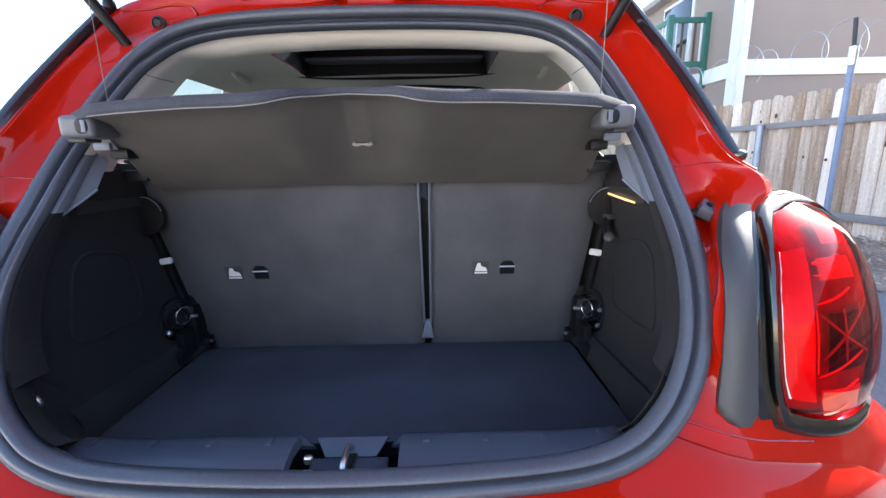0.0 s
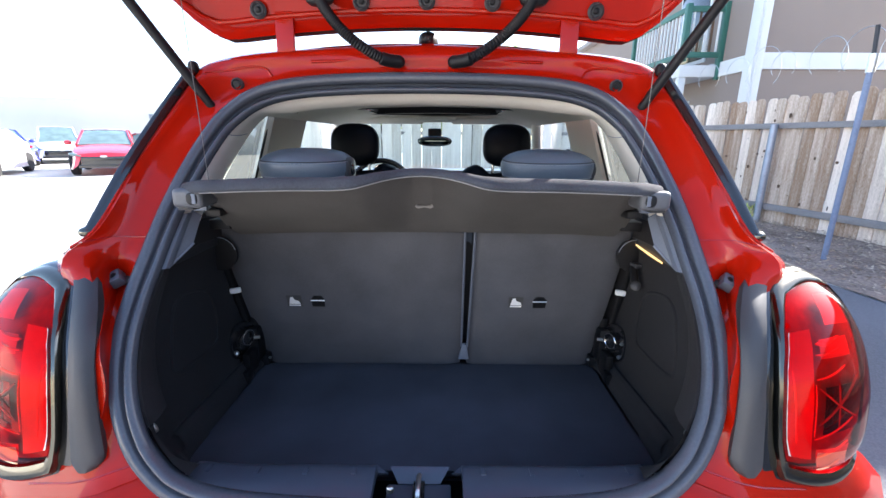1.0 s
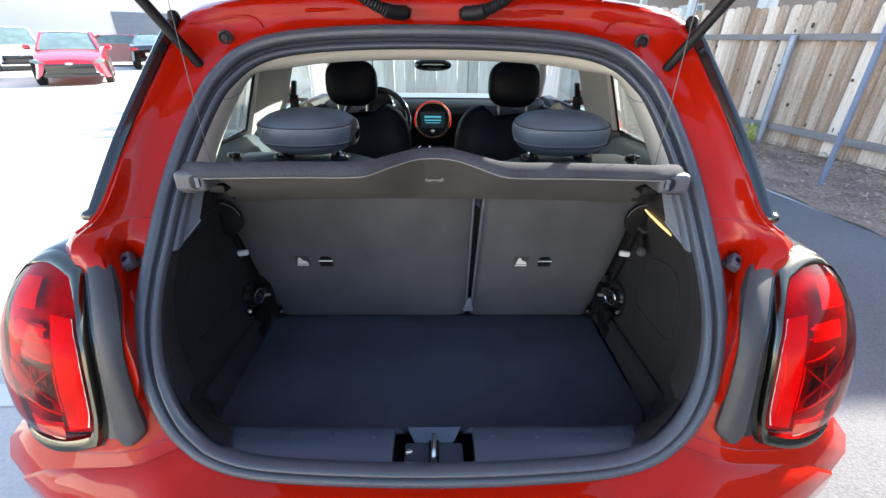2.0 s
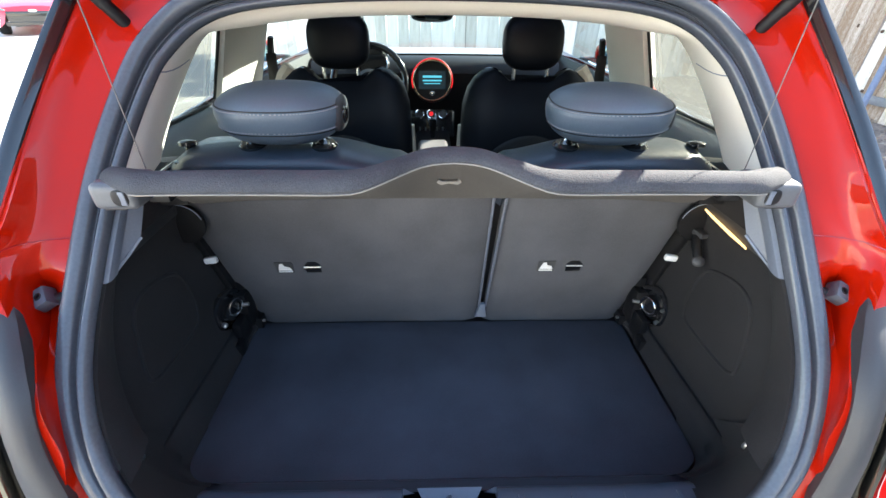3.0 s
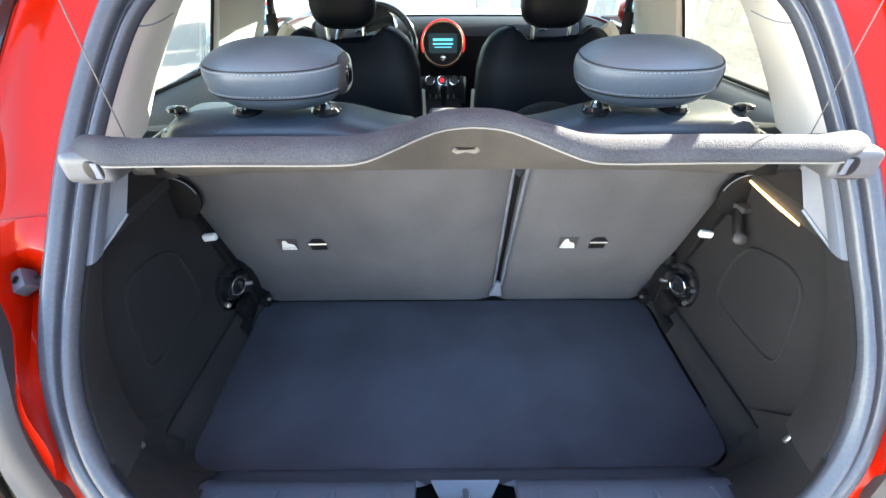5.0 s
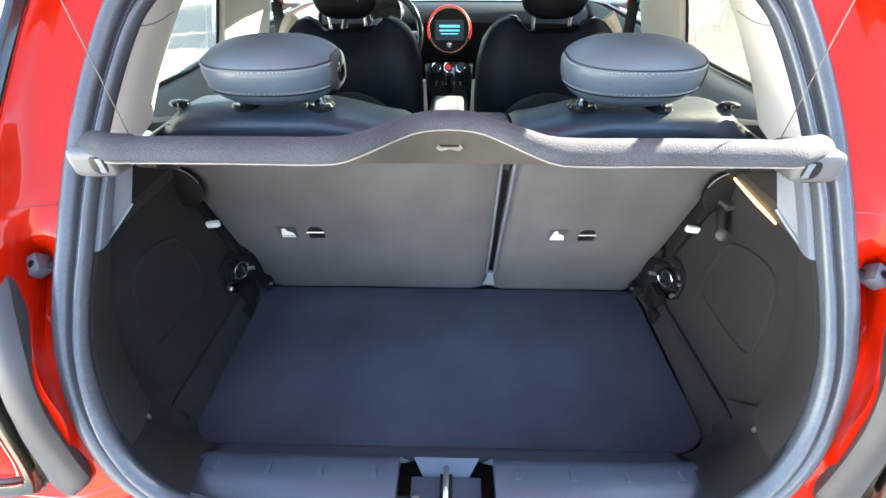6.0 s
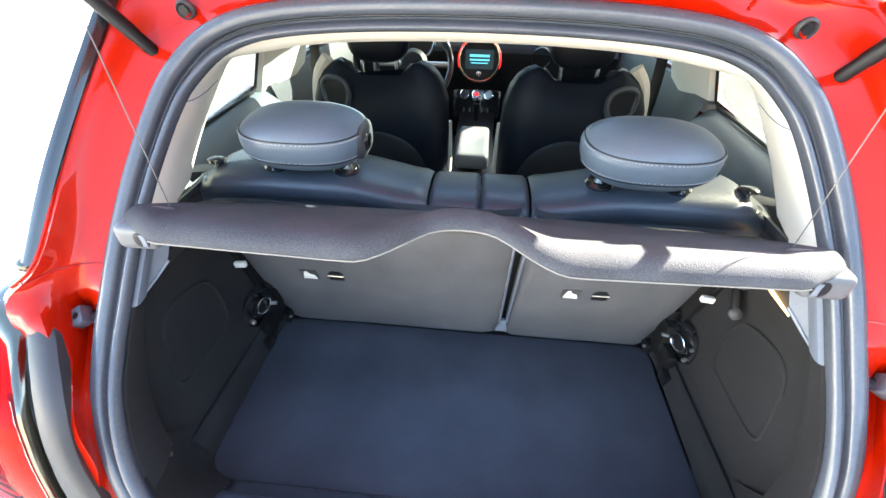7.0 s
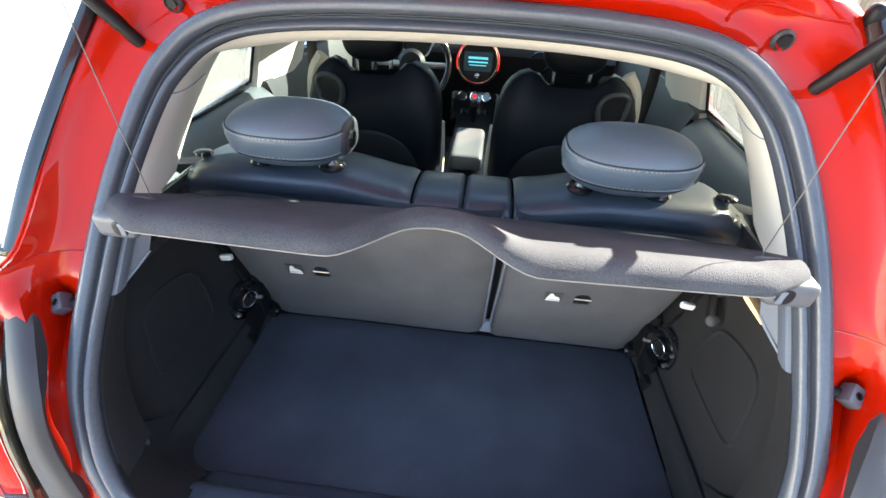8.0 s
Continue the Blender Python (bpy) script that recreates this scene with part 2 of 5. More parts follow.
def curve(points, n, closed=False):
    """A smooth run of n points through the given ones."""
    p = [Vector(q) for q in points]
    k = len(p)
    out = []
    spans = k if closed else k - 1
    for i in range(n):
        u = i / (n if closed else n - 1) * spans
        j = min(int(u), spans - 1)
        f = u - j
        if closed:
            a, b, c, d = (p[(j + o) % k] for o in (-1, 0, 1, 2))
        else:
            b, c = p[j], p[j + 1]
            a = p[j - 1] if j else b * 2 - c
            d = p[j + 2] if j + 2 < k else c * 2 - b
        out.append(0.5 * (2 * b + (c - a) * f + (2 * a - 5 * b + 4 * c - d) * f * f + (3 * b - a - 3 * c + d) * f ** 3))
    return out


def sheet(rows, closed_u=False, closed_v=False, bm=None, thick=0.0):
    """A surface through rows of points, all of one length."""
    bm = bm or bmesh.new()
    vs = [[bm.verts.new(p) for p in r] for r in rows]
    nr, nc = len(rows), len(rows[0])
    faces = []
    for i in range(nr if closed_u else nr - 1):
        for j in range(nc if closed_v else nc - 1):
            a, b, c, d = vs[i][j], vs[(i + 1) % nr][j], vs[(i + 1) % nr][(j + 1) % nc], vs[i][(j + 1) % nc]
            try:
                faces.append(bm.faces.new((a, b, c, d)))
            except ValueError:
                pass
    if thick:
        bmesh.ops.recalc_face_normals(bm, faces=bm.faces)
        bmesh.ops.solidify(bm, geom=faces, thickness=thick)
    return bm


def tube(points, radius, sides=10, bm=None, closed=False, caps=True, flat=1.0, up=(0, 0, 1)):
    """A pipe along points; radius may be a number or one a point; flat squeezes it along up."""
    bm = bm or bmesh.new()
    p = [Vector(q) for q in points]
    k = len(p)
    rings = []
    side = None
    for i, c in enumerate(p):
        way = (p[(i + 1) % k] - p[i - 1]) if closed else (p[min(i + 1, k - 1)] - p[max(i - 1, 0)])
        way = way.normalized() if way.length else Vector((0, 0, 1))
        if flat != 1.0:
            side = way.cross(Vector(up)).normalized()
        elif side is None:
            side = way.orthogonal().normalized()
        else:
            side = (side - way * side.dot(way))
            side = side.normalized() if side.length > 1e-6 else way.orthogonal().normalized()
        other = side.cross(way).normalized()
        r = radius[i] if isinstance(radius, (list, tuple)) else radius
        rings.append([c + side * (r * math.cos(a)) + other * (r * flat * math.sin(a)) for a in [2 * math.pi * q / sides for q in range(sides)]])
    n0 = len(bm.verts)
    vs = [[bm.verts.new(q) for q in r] for r in rings]
    for i in range(k if closed else k - 1):
        for j in range(sides):
            bm.faces.new((vs[i][j], vs[i][(j + 1) % sides], vs[(i + 1) % k][(j + 1) % sides], vs[(i + 1) % k][j]))
    if caps and not closed:
        bm.faces.new(vs[0][::-1])
        bm.faces.new(vs[-1])
    return bm


def block(cx, cy, cz, sx, sy, sz, bevel=0.004, bm=None, turn=None, segs=2):
    """A box by its centre and its sizes, with rounded edges."""
    bm = bm or bmesh.new()
    made = bmesh.ops.create_cube(bm, size=1)["verts"]
    bmesh.ops.scale(bm, vec=(sx, sy, sz), verts=made)
    if bevel:
        edges = list({e for v in made for e in v.link_edges})
        made = bmesh.ops.bevel(bm, geom=edges, offset=min(bevel, 0.49 * min(sx, sy, sz)), segments=segs, profile=0.6, affect="EDGES")["verts"]
    if turn:
        bmesh.ops.rotate(bm, matrix=Euler([radians(a) for a in turn]).to_matrix(), verts=made)
    bmesh.ops.translate(bm, vec=(cx, cy, cz), verts=made)
    return bm


def pod(cx, cy, cz, rx, ry, rz, px=2.5, pz=2.5, nu=28, nv=14, bm=None, turn=None):
    """A rounded cushion: a superellipsoid."""
    bm = bm or bmesh.new()
    sp = lambda v, e: math.copysign(abs(v) ** e, v)
    m = Euler([radians(a) for a in (turn or (0, 0, 0))]).to_matrix()
    rows = []
    for i in range(1, nv):
        b = -math.pi / 2 + math.pi * i / nv
        cb, sb = sp(math.cos(b), 2 / pz), sp(math.sin(b), 2 / pz)
        rows.append([m @ Vector((rx * cb * sp(math.cos(a), 2 / px), ry * cb * sp(math.sin(a), 2 / px), rz * sb)) + Vector((cx, cy, cz))
                     for a in [2 * math.pi * j / nu for j in range(nu)]])
    vs = [[bm.verts.new(q) for q in r] for r in rows]
    for i in range(len(vs) - 1):
        for j in range(nu):
            bm.faces.new((vs[i][j], vs[i][(j + 1) % nu], vs[i + 1][(j + 1) % nu], vs[i + 1][j]))
    bm.faces.new(vs[0][::-1])
    bm.faces.new(vs[-1])
    return bm


def lathe(profile, sides=24, at=None, bm=None):
    """Turns (radius, height) pairs round the z axis, then moves them by the pose at."""
    bm = bm or bmesh.new()
    at = at or Matrix()
    rows = [[at @ Vector((r * math.cos(a), r * math.sin(a), h)) for a in [2 * math.pi * j / sides for j in range(sides)]] for r, h in profile]
    vs = [[bm.verts.new(q) for q in r] for r in rows]
    for i in range(len(vs) - 1):
        for j in range(sides):
            bm.faces.new((vs[i][j], vs[i][(j + 1) % sides], vs[i + 1][(j + 1) % sides], vs[i + 1][j]))
    bm.faces.new(vs[0][::-1])
    bm.faces.new(vs[-1])
    return bm


def slab(outline, way, bm=None, bevel=0.0):
    """A flat outline, thickened by the vector way."""
    bm = bm or bmesh.new()
    w = Vector(way)
    a = [bm.verts.new(Vector(p)) for p in outline]
    b = [bm.verts.new(Vector(p) + w) for p in outline]
    bm.faces.new(a[::-1])
    bm.faces.new(b)
    k = len(a)
    for i in range(k):
        bm.faces.new((a[i], a[(i + 1) % k], b[(i + 1) % k], b[i]))
    bmesh.ops.recalc_face_normals(bm, faces=bm.faces)
    if bevel:
        bmesh.ops.bevel(bm, geom=bm.edges[:], offset=bevel, segments=2, profile=0.6, affect="EDGES")
    return bm


def mirrored(points):
    return [(-p[0], p[1], p[2]) for p in points]


def lerp(z, table):
    for (a, va), (b, vb) in zip(table, table[1:]):
        if z <= b:
            return va + (vb - va) * max(0, (z - a)) / (b - a)
    return table[-1][1]


# ---- the car: rear end ----
REAR = [(0.45, 0.46), (0.60, 0.50), (0.72, 0.545), (0.85, 0.62), (0.95, 0.705), (1.10, 0.82), (1.30, 0.965), (1.40, 1.03), (1.50, 1.10)]
rear_y = lambda z: sum(lerp(z + d, REAR) for d in (-.04, -.025, -.01, .01, .025, .04)) / 6
# half the hatch opening, from the middle of the sill up to the middle of the header: x, z
HATCH = [(0, 0.588), (0.165, 0.592), (0.33, 0.605), (0.42, 0.632), (0.475, 0.675), (0.512, 0.727), (0.540, 0.79), (0.556, 0.865), (0.560, 0.93),
         (0.556, 0.985), (0.545, 1.07), (0.525, 1.15), (0.492, 1.235), (0.462, 1.28), (0.41, 1.322), (0.33, 1.347), (0.19, 1.36), (0, 1.364)]
loop_half = [(x, 0, z) for x, z in HATCH]
loop = curve(loop_half + mirrored(loop_half[1:-1])[::-1], 160, closed=True)
HATCH_LOOP = [Vector((p.x, rear_y(p.z), p.z)) for p in loop]


def inset(d, dy=0.0, keep=lambda p: True):
    """The hatch loop, drawn in by d metres and pushed forward by dy."""
    out = []
    k = len(HATCH_LOOP)
    for i, p in enumerate(HATCH_LOOP):
        way = HATCH_LOOP[(i + 1) % k] - HATCH_LOOP[i - 1]
        nrm = Vector((-way.z, 0, way.x)).normalized()
        if nrm.dot(Vector((0, 0, 0.98)) - Vector((p.x, 0, p.z))) < 0:
            nrm = -nrm
        q = p + nrm * d
        out.append(Vector((q.x, p.y + dy, q.z)))
    return out


car = thing("car", "bright red three-door hatchback parked with its tailgate open", "car")

SKIN = [
    [(0, .497, .588), (0, .455, .578), (0, .40, .565), (0, .375, .50), (0, .38, .30)],
    [(.33, .503, .605), (.36, .455, .587), (.40, .410, .568), (.44, .39, .50), (.48, .40, .30)],
    [(.475, .53, .675), (.512, .517, .667), (.585, .505, .652), (.836, .540, .600), (.886, .62, .36)],
    [(.54, .586, .79), (.538, .566, .792), (.540, .543, .790), (.70, .605, .76), (.872, .86, .69)],
    [(.556, .632, .865), (.556, .602, .868), (.555, .570, .866), (.70, .645, .845), (.850, .88, .78)],
    [(.560, .685, .93), (.612, .724, .932), (.579, .624, .929), (.70, .69, .925), (.82, .92, .88)],
    [(.556, .73, .985), (.606, .730, .99), (.63, .692, 1.0), (.69, .69, .995), (.775, .90, .965)],
    [(.548, .785, 1.05), (.575, .775, 1.05), (.605, .755, 1.05), (.636, .722, 1.045), (.70, .92, 1.03)],
    [(.525, .856, 1.15), (.555, .845, 1.15), (.585, .83, 1.15), (.610, .808, 1.15), (.628, .86, 1.15)],
    [(.492, .915, 1.235), (.52, .91, 1.24), (.552, .905, 1.245), (.583, .892, 1.25), (.603, .95, 1.25)],
    [(.41, .978, 1.322), (.44, 1.000, 1.333), (.49, 1.008, 1.348), (.55, .998, 1.368), (.575, 1.05, 1.375)],
    [(.33, .995, 1.347), (.352, 1.014, 1.364), (.388, 1.022, 1.385), (.44, 1.020, 1.404), (.47, 1.05, 1.415)],
    [(.19, 1.003, 1.36), (.19, 1.018, 1.38), (.195, 1.016, 1.40), (.20, 1.024, 1.424), (.205, 1.05, 1.436)],
    [(0, 1.007, 1.364), (0, 1.020, 1.385), (0, 1.020, 1.405), (0, 1.028, 1.430), (0, 1.05, 1.444)],
]
columns = [curve([row[c] for row in SKIN], 66) for c in range(5)]
ring_rows = [curve([columns[c][i] for c in range(5)], 13) for i in range(66)]
for row in ring_rows:
    for c, p in enumerate(row):
        if p.z > 1.33 and 1 < c < 12:
            a = abs(p.x)
            pad = .0075 * (math.exp(-(a / .13) ** 6) - .8 * math.exp(-((a - .255) / .05) ** 2) + .9 * math.exp(-((a - .345) / .035) ** 4) + math.exp(-((a - .47) / .055) ** 4))
            p.y -= pad * math.sin(math.pi * (c - 1) / 11) ** 1.5
full = [[Vector((-q.x, q.y, q.z)) for q in r] for r in ring_rows[1:-1]][::-1]
body_rows = ring_rows + full
part("rear_body", sheet(body_rows, closed_u=True), RED, car)
# bumper: a skin of its own over the lower body, its upper edge a step under the lamps
bumper_half = []
for i in range(0, 10):
    row = []
    for c in range(1, 13):
        p = ring_rows[i][c]
        across = ring_rows[i][min(c + 1, 12)] - ring_rows[i][c - 1]
        along = ring_rows[i + 1][c] - ring_rows[max(i - 1, 0)][c]
        nrm = across.cross(along).normalized()
        nrm = nrm if nrm.y < 0 else -nrm
        row.append(p + nrm * .0045)
    bumper_half.append(row)
bumper_half.append([p + (q - p) * .10 + Vector((0, .006, 0)) for p, q in zip(bumper_half[-1], ring_rows[10][1:])])
other = [[Vector((-q.x, q.y, q.z)) for q in r] for r in bumper_half[1:]][::-1]
part("bumper", sheet(other + bumper_half), RED, car)
for sgn in (-1, 1):
    part("bumper_joint", tube([(sgn * p.x, p.y + .001, p.z + .001) for p in ring_rows[10][1:8]], .0018, 6), REDINNER, car)

# the body's flanks and roof go on forward from the rear end


def flank_x(z, y):
    """Half the body's width under the windows."""
    return lerp(z, [(0.25, 0.76), (0.6, 0.855), (0.8, 0.86), (0.93, 0.835), (1.0, 0.775), (1.02, 0.752)]) - 0.10 * max(0, y - 2.4)


for sgn in (-1, 1):
    rows = []
    edge = [columns[4][i] for i in range(12, 36)]
    for k, y in enumerate([None, 1.15, 1.5, 2.0, 2.6, 3.2, 3.7, 4.0]):
        row = []
        for q in edge:
            if y is None:
                row.append((sgn * q.x, q.y, q.z))
            else:
                f = min(1, (y - q.y) / 0.6)
                zz = min(q.z, 1.018)
                row.append((sgn * (q.x + (flank_x(zz, y) - q.x) * f), y, zz - (0.0 if y < 2.9 else (y - 2.9) * 0.12)))
        rows.append(row)
    part("side_panel", sheet(rows), RED, car)

roof_rows = []
for y, zc, w in [(1.05, 1.444, .575), (1.15, 1.45, .59), (1.5, 1.455, .60), (2.0, 1.45, .605), (2.4, 1.43, .60), (2.72, 1.40, .585)]:
    roof_rows.append([(w * u, y + 0.03 * (1 - u * u) * (1 if y > 2.6 else 0), zc - 0.072 * abs(u) ** 2.6) for u in [i / 12 - 1 for i in range(25)]])
roof_bm = bmesh.new()
vs = [[roof_bm.verts.new(p) for p in r] for r in roof_rows]
for i in range(len(vs) - 1):
    for j in range(24):
        if i in (1, 3) and 6 <= j < 18:
            continue
        roof_bm.faces.new((vs[i][j], vs[i + 1][j], vs[i + 1][j + 1], vs[i][j + 1]))
part("roof", roof_bm, RED, car)
for i in (1, 3):
    part("sunroof_glass", sheet([[Vector(p) + Vector((0, 0, 0.002)) for p in roof_rows[k][6:19]] for k in (i, i + 1)]), ROOFGLASS, car)

for sgn in (-1, 1):
    part("pillar_crease", tube([(sgn * ring_rows[i][9].x, ring_rows[i][9].y - .0005, ring_rows[i][9].z) for i in range(32, 51)], .0028, 8), RED, car)
# pressings in the header and the joint across the pillar
for sgn in (-1, 1):
    part("panel_joint", tube([(sgn * p.x, p.y - .001, p.z) for p in ring_rows[33][1:10]], .0010, 5), REDINNER, car)
    part("header_pressing", tube(curve([(sgn * .375, 1.012, 1.362), (sgn * .392, 1.018, 1.380), (sgn * .43, 1.016, 1.384), (sgn * .48, 1.010, 1.374), (sgn * .53, 1.0, 1.368)], 20), .0028, 8), RED, car)
part("header_pressing", tube(curve([(x, 1.021 - .004 * abs(x), 1.402 - .06 * x * x) for x in (-.28, -.14, 0, .14, .28)], 24), .0035, 8), RED, car)

# rubber weatherstrip: two lips with a groove between
lobes = [(-0.008, 0.004), (-0.0085, -0.006), (-0.006, -0.015), (0.000, -0.021), (0.006, -0.0225), (0.012, -0.021), (0.0165, -0.016), (0.0185, -0.007), (0.0200, -0.005), (0.0212, -0.009), (0.0225, -0.0095),
         (0.0237, -0.006), (0.0250, -0.009), (0.0275, -0.017), (0.032, -0.0215), (0.037, -0.019), (0.0405, -0.011), (0.041, -0.002), (0.036, 0.008)]
part("hatch_seal", sheet([inset(p.x, p.y) for p in curve([(d, dy, 0) for d, dy in lobes], 64)], closed_v=True), RUBBER, car, "dark grey double-lipped rubber hatch seal")

# trim just inside the seal: dark below the shelf, cream above
inner0, inner1, inner2, inner3 = inset(0.034, 0.004), inset(0.041, 0.008), inset(0.037, 0.04), inset(0.012, 0.088)
for rng_ in (range(0, 80), range(-80, 0)):
    high = [i for i in rng_ if 0.958 < HATCH_LOOP[i].z < 1.08]
    rise = {i: .30 for i in high}
    up0, up1, up2, up3 = inset(.037, .003), inset(.044, .007), inset(.050, .03), inset(.043, .085)
    part("upper_opening_trim", sheet([[up0[i] for i in high], [up1[i] for i in high], [up1[i].lerp(up2[i], rise[i]) for i in high], [up1[i].lerp(up3[i], rise[i]) for i in high]]), SIDEGREY, car,
         "blue-grey plastic trim beside the shelf")
    order = [i for i in rng_ if 0.705 < HATCH_LOOP[i].z < .975]
    ease = {i: max(.25, min(1, (.980 - HATCH_LOOP[i].z) / .035)) for i in order}
    part("opening_trim", sheet([[inner0[i] for i in order], [inner1[i] for i in order], [inner1[i].lerp(inner2[i], .3 + .7 * ease[i]) for i in order],
                                [inner1[i].lerp(inner3[i], .25 + .75 * ease[i]) for i in order]]), LINER, car)
part("opening_trim", sheet([[Vector((r[i].x, r[i].y, min(r[i].z, .618))) for i in range(-31, 32)] for r in (inner0, inner1)]), PLASTIC, car)
order = [i for i in range(10, 150) if HATCH_LOOP[i].z > 1.06]
hang = {i: max(0, min(1, (HATCH_LOOP[i].z - 1.295) / .055)) for i in order}
hang = {i: g * g * (3 - 2 * g) for i, g in hang.items()}
side_way = [inset(d, dy) for d, dy in ((.034, .002), (.038, .003), (.041, .014), (.042, .034), (.040, .06), (.032, .11), (.02, .16))]
head_way = [inset(d, dy) for d, dy in ((.034, .002), (.041, .006), (.052, .016), (.063, .036), (.065, .058), (.052, .10), (.02, .16))]
top_rows = [[p[i].lerp(q[i], hang[i]) for i in order] for p, q in zip(side_way, head_way)]
part("header_trim", sheet(top_rows), CREAM, car, "cream pillar and header trim")
for half in (range(10, 80), range(80, 150)):
    k = min(half, key=lambda i: abs(HATCH_LOOP[i].z - 1.247))
    part("trim_joint", tube([r[k] for r in side_way[1:6]], .0011, 6), GREYTRIM, car)

# ---- the car: boot ----
OVAL = [(.903, .850), (.85, .868), (.805, .870), (.775, .848), (.760, .80), (.746, .735), (.757, .710), (.804, .703), (.87, .700), (.923, .704), (.938, .74), (.935, .785), (.925, .825)]


def tub_x(z):
    """Half the boot's width at the side panel."""
    return lerp(z, [(.58, .548), (.75, .552), (.90, .551), (.935, .548), (.97, .538), (1.06, .522)])


for sgn in (-1, 1):
    rows = []
    N = 26
    # each row: height above floor or above the ledge, and how far in from the panel
    for kind, dz, din in [("f", 0, .037), ("f", .010, .037), ("l", -.034, .0355), ("l", -.018, .031), ("l", -.006, .023), ("l", .000, .013), ("l", -.004, .0035), ("l", .006, .0),
                          ("l", .03, 0), ("l", .07, 0), ("l", .12, 0), ("l", .17, 0), ("l", .22, 0), ("l", .27, 0), ("l", .31, 0), ("l", .345, 0), ("l", .39, 0), ("l", .44, 0)]:
        row = []
        for i in range(N):
            f = i / (N - 1)
            y = (.69 if dz < .01 else .61) + (1.14 - (.69 if dz < .01 else .61)) * f
            ledge = .588 + .05 * max(0, .995 - y)
            z = .540 + dz if kind == "f" else ledge + dz
            y = max(y, rear_y(z) + .028)
            x = tub_x(z) - din
            into = y - rear_y(z)
            x -= .024 * max(0, min(1, (.075 - into) / .03)) * (1 if dz > .0 else .5) * max(0, min(1, (.965 - z) / .03))
            x -= .018 * max(0, (f - .8) / .2)
            row.append((sgn * x, y, z))
        rows.append(row)
    part("boot_side_trim", sheet(rows), LINER, car, "dark carpeted boot side trim with a pressed panel")
    # rounded corner that leads the trim from the seal down round the mat to the sill
    rim_pts = [p for p, q in zip(inner1[:80], HATCH_LOOP[:80]) if q.x > .40 and q.z < .745]
    rim_c = curve(rim_pts, 21)
    fold = curve([(.425, .612, .603), (.462, .621, .594), (.500, .630, .604), (.524, .637, .632), (.533, .641, .662), (.537, .650, .70)], 21)
    heel = curve([(.425, .622, .588), (.468, .632, .580), (.503, .645, .587), (.525, .664, .593), (.538, .690, .597), (.546, .735, .600)], 21)
    foot = curve([(.425, .650, .530), (.462, .655, .530), (.497, .674, .530), (.511, .698, .530), (.513, .73, .530), (.511, .78, .530)], 21)
    blend = lambda a, b, f, up: [p.lerp(q, f) + Vector((0, 0, up)) for p, q in zip(a, b)]
    rows = [[p + (p - q) * .10 for p, q in zip(rim_c, fold)], rim_c, blend(rim_c, fold, .25, .002), blend(rim_c, fold, .6, .003), blend(rim_c, fold, .9, .002), fold, blend(fold, heel, .6, -.003), heel,
            blend(heel, foot, .18, .008), blend(heel, foot, .45, .013), blend(heel, foot, .75, .010), blend(heel, foot, .93, .004), foot]
    part("corner_trim", sheet([[(sgn * p.x, p.y, p.z) for p in r] for r in rows]), LINER, car)
    ring = [(sgn * (tub_x(p.z) - .001), p.y, p.z) for p in curve([(0, y, z) for y, z in OVAL], 64, closed=True)]
    part("panel_bead", tube(ring, 0.0040, 8, closed=True), LINER, car)
    part("pressed_panel", slab([(p[0] - sgn * .0005, .845 + (p[1] - .845) * .95, .783 + (p[2] - .783) * .95) for p in ring], (sgn * .004, 0, 0)), LINER, car)
    # grey triangular cover between shelf and side trim
    cover = part("corner_cover", slab([(sgn * .527, .752, .958), (sgn * .511, .777, .979), (sgn * .496, .802, 1.000), (sgn * .492, .838, 1.052), (sgn * .510, .815, 1.075), (sgn * .530, .790, 1.062), (sgn * .529, .770, 1.010)],
                                      (sgn * .005, .004, 0), bevel=.0012), SIDEGREY, car, "blue-grey triangular corner cover")
    part("cover_edge", tube([(sgn * .527, .750, .956), (sgn * .510, .775, .977), (sgn * .495, .800, .998)], .0022, 6), GREYTRIM, cover)
    part("trim_upstand", slab([(sgn * .541, .800, .950), (sgn * .541, 1.02, .950), (sgn * .530, 1.03, 1.045), (sgn * .528, .835, 1.045), (sgn * .532, .80, 1.0)], (sgn * .006, 0, 0)), PLASTIC, car)
    # folding-seat lock with its striker
    lock_at = pose(sgn * .548, 1.032, .650, 90, 0, sgn * -72)
    lock = part("seat_lock", lathe([(.002, 0), (.050, 0), (.056, .006), (.053, .014), (.046, .016), (.043, .010), (.030, .010), (.026, .024), (.010, .028), (.004, .028)], 30, lock_at), BLACK, car, "black round seat lock")
    part("lock_ring", tube([lock_at @ Vector((.004 + .022 * math.cos(a), .010 + .022 * math.sin(a), .030)) for a in [2 * math.pi * i / 22 for i in range(22)]], .0020, 8, closed=True), CHROME, lock)
    for dx, dy, r in ((-.030, -.026, .007), (.030, -.030, .006), (.036, .014, .005)):
        part("lock_bolt", lathe([(.001, .010), (r, .010), (r, .018), (r * .6, .021), (.001, .021)], 6, lock_at @ pose(dx, dy, 0)), STEEL, lock)
    bm = block(sgn * .524, 1.074, .622, .042, .050, .110, .010)
    block(sgn * .522, 1.090, .680, .026, .030, .050, .008, bm)
    block(sgn * .512, 1.088, .560, .044, .030, .034, .005, bm)
    block(sgn * .520, 1.028, .586, .022, .056, .066, .006, bm)
    block(sgn * .512, .988, .562, .016, .034, .034, .004, bm)
    part("lock_bracket", bm, MATBLACK, lock)
    part("bracket_bolt", tube([(sgn * .512, 1.046, .650), (sgn * .496, 1.049, .651)], .0050, 10), STEEL, lock)
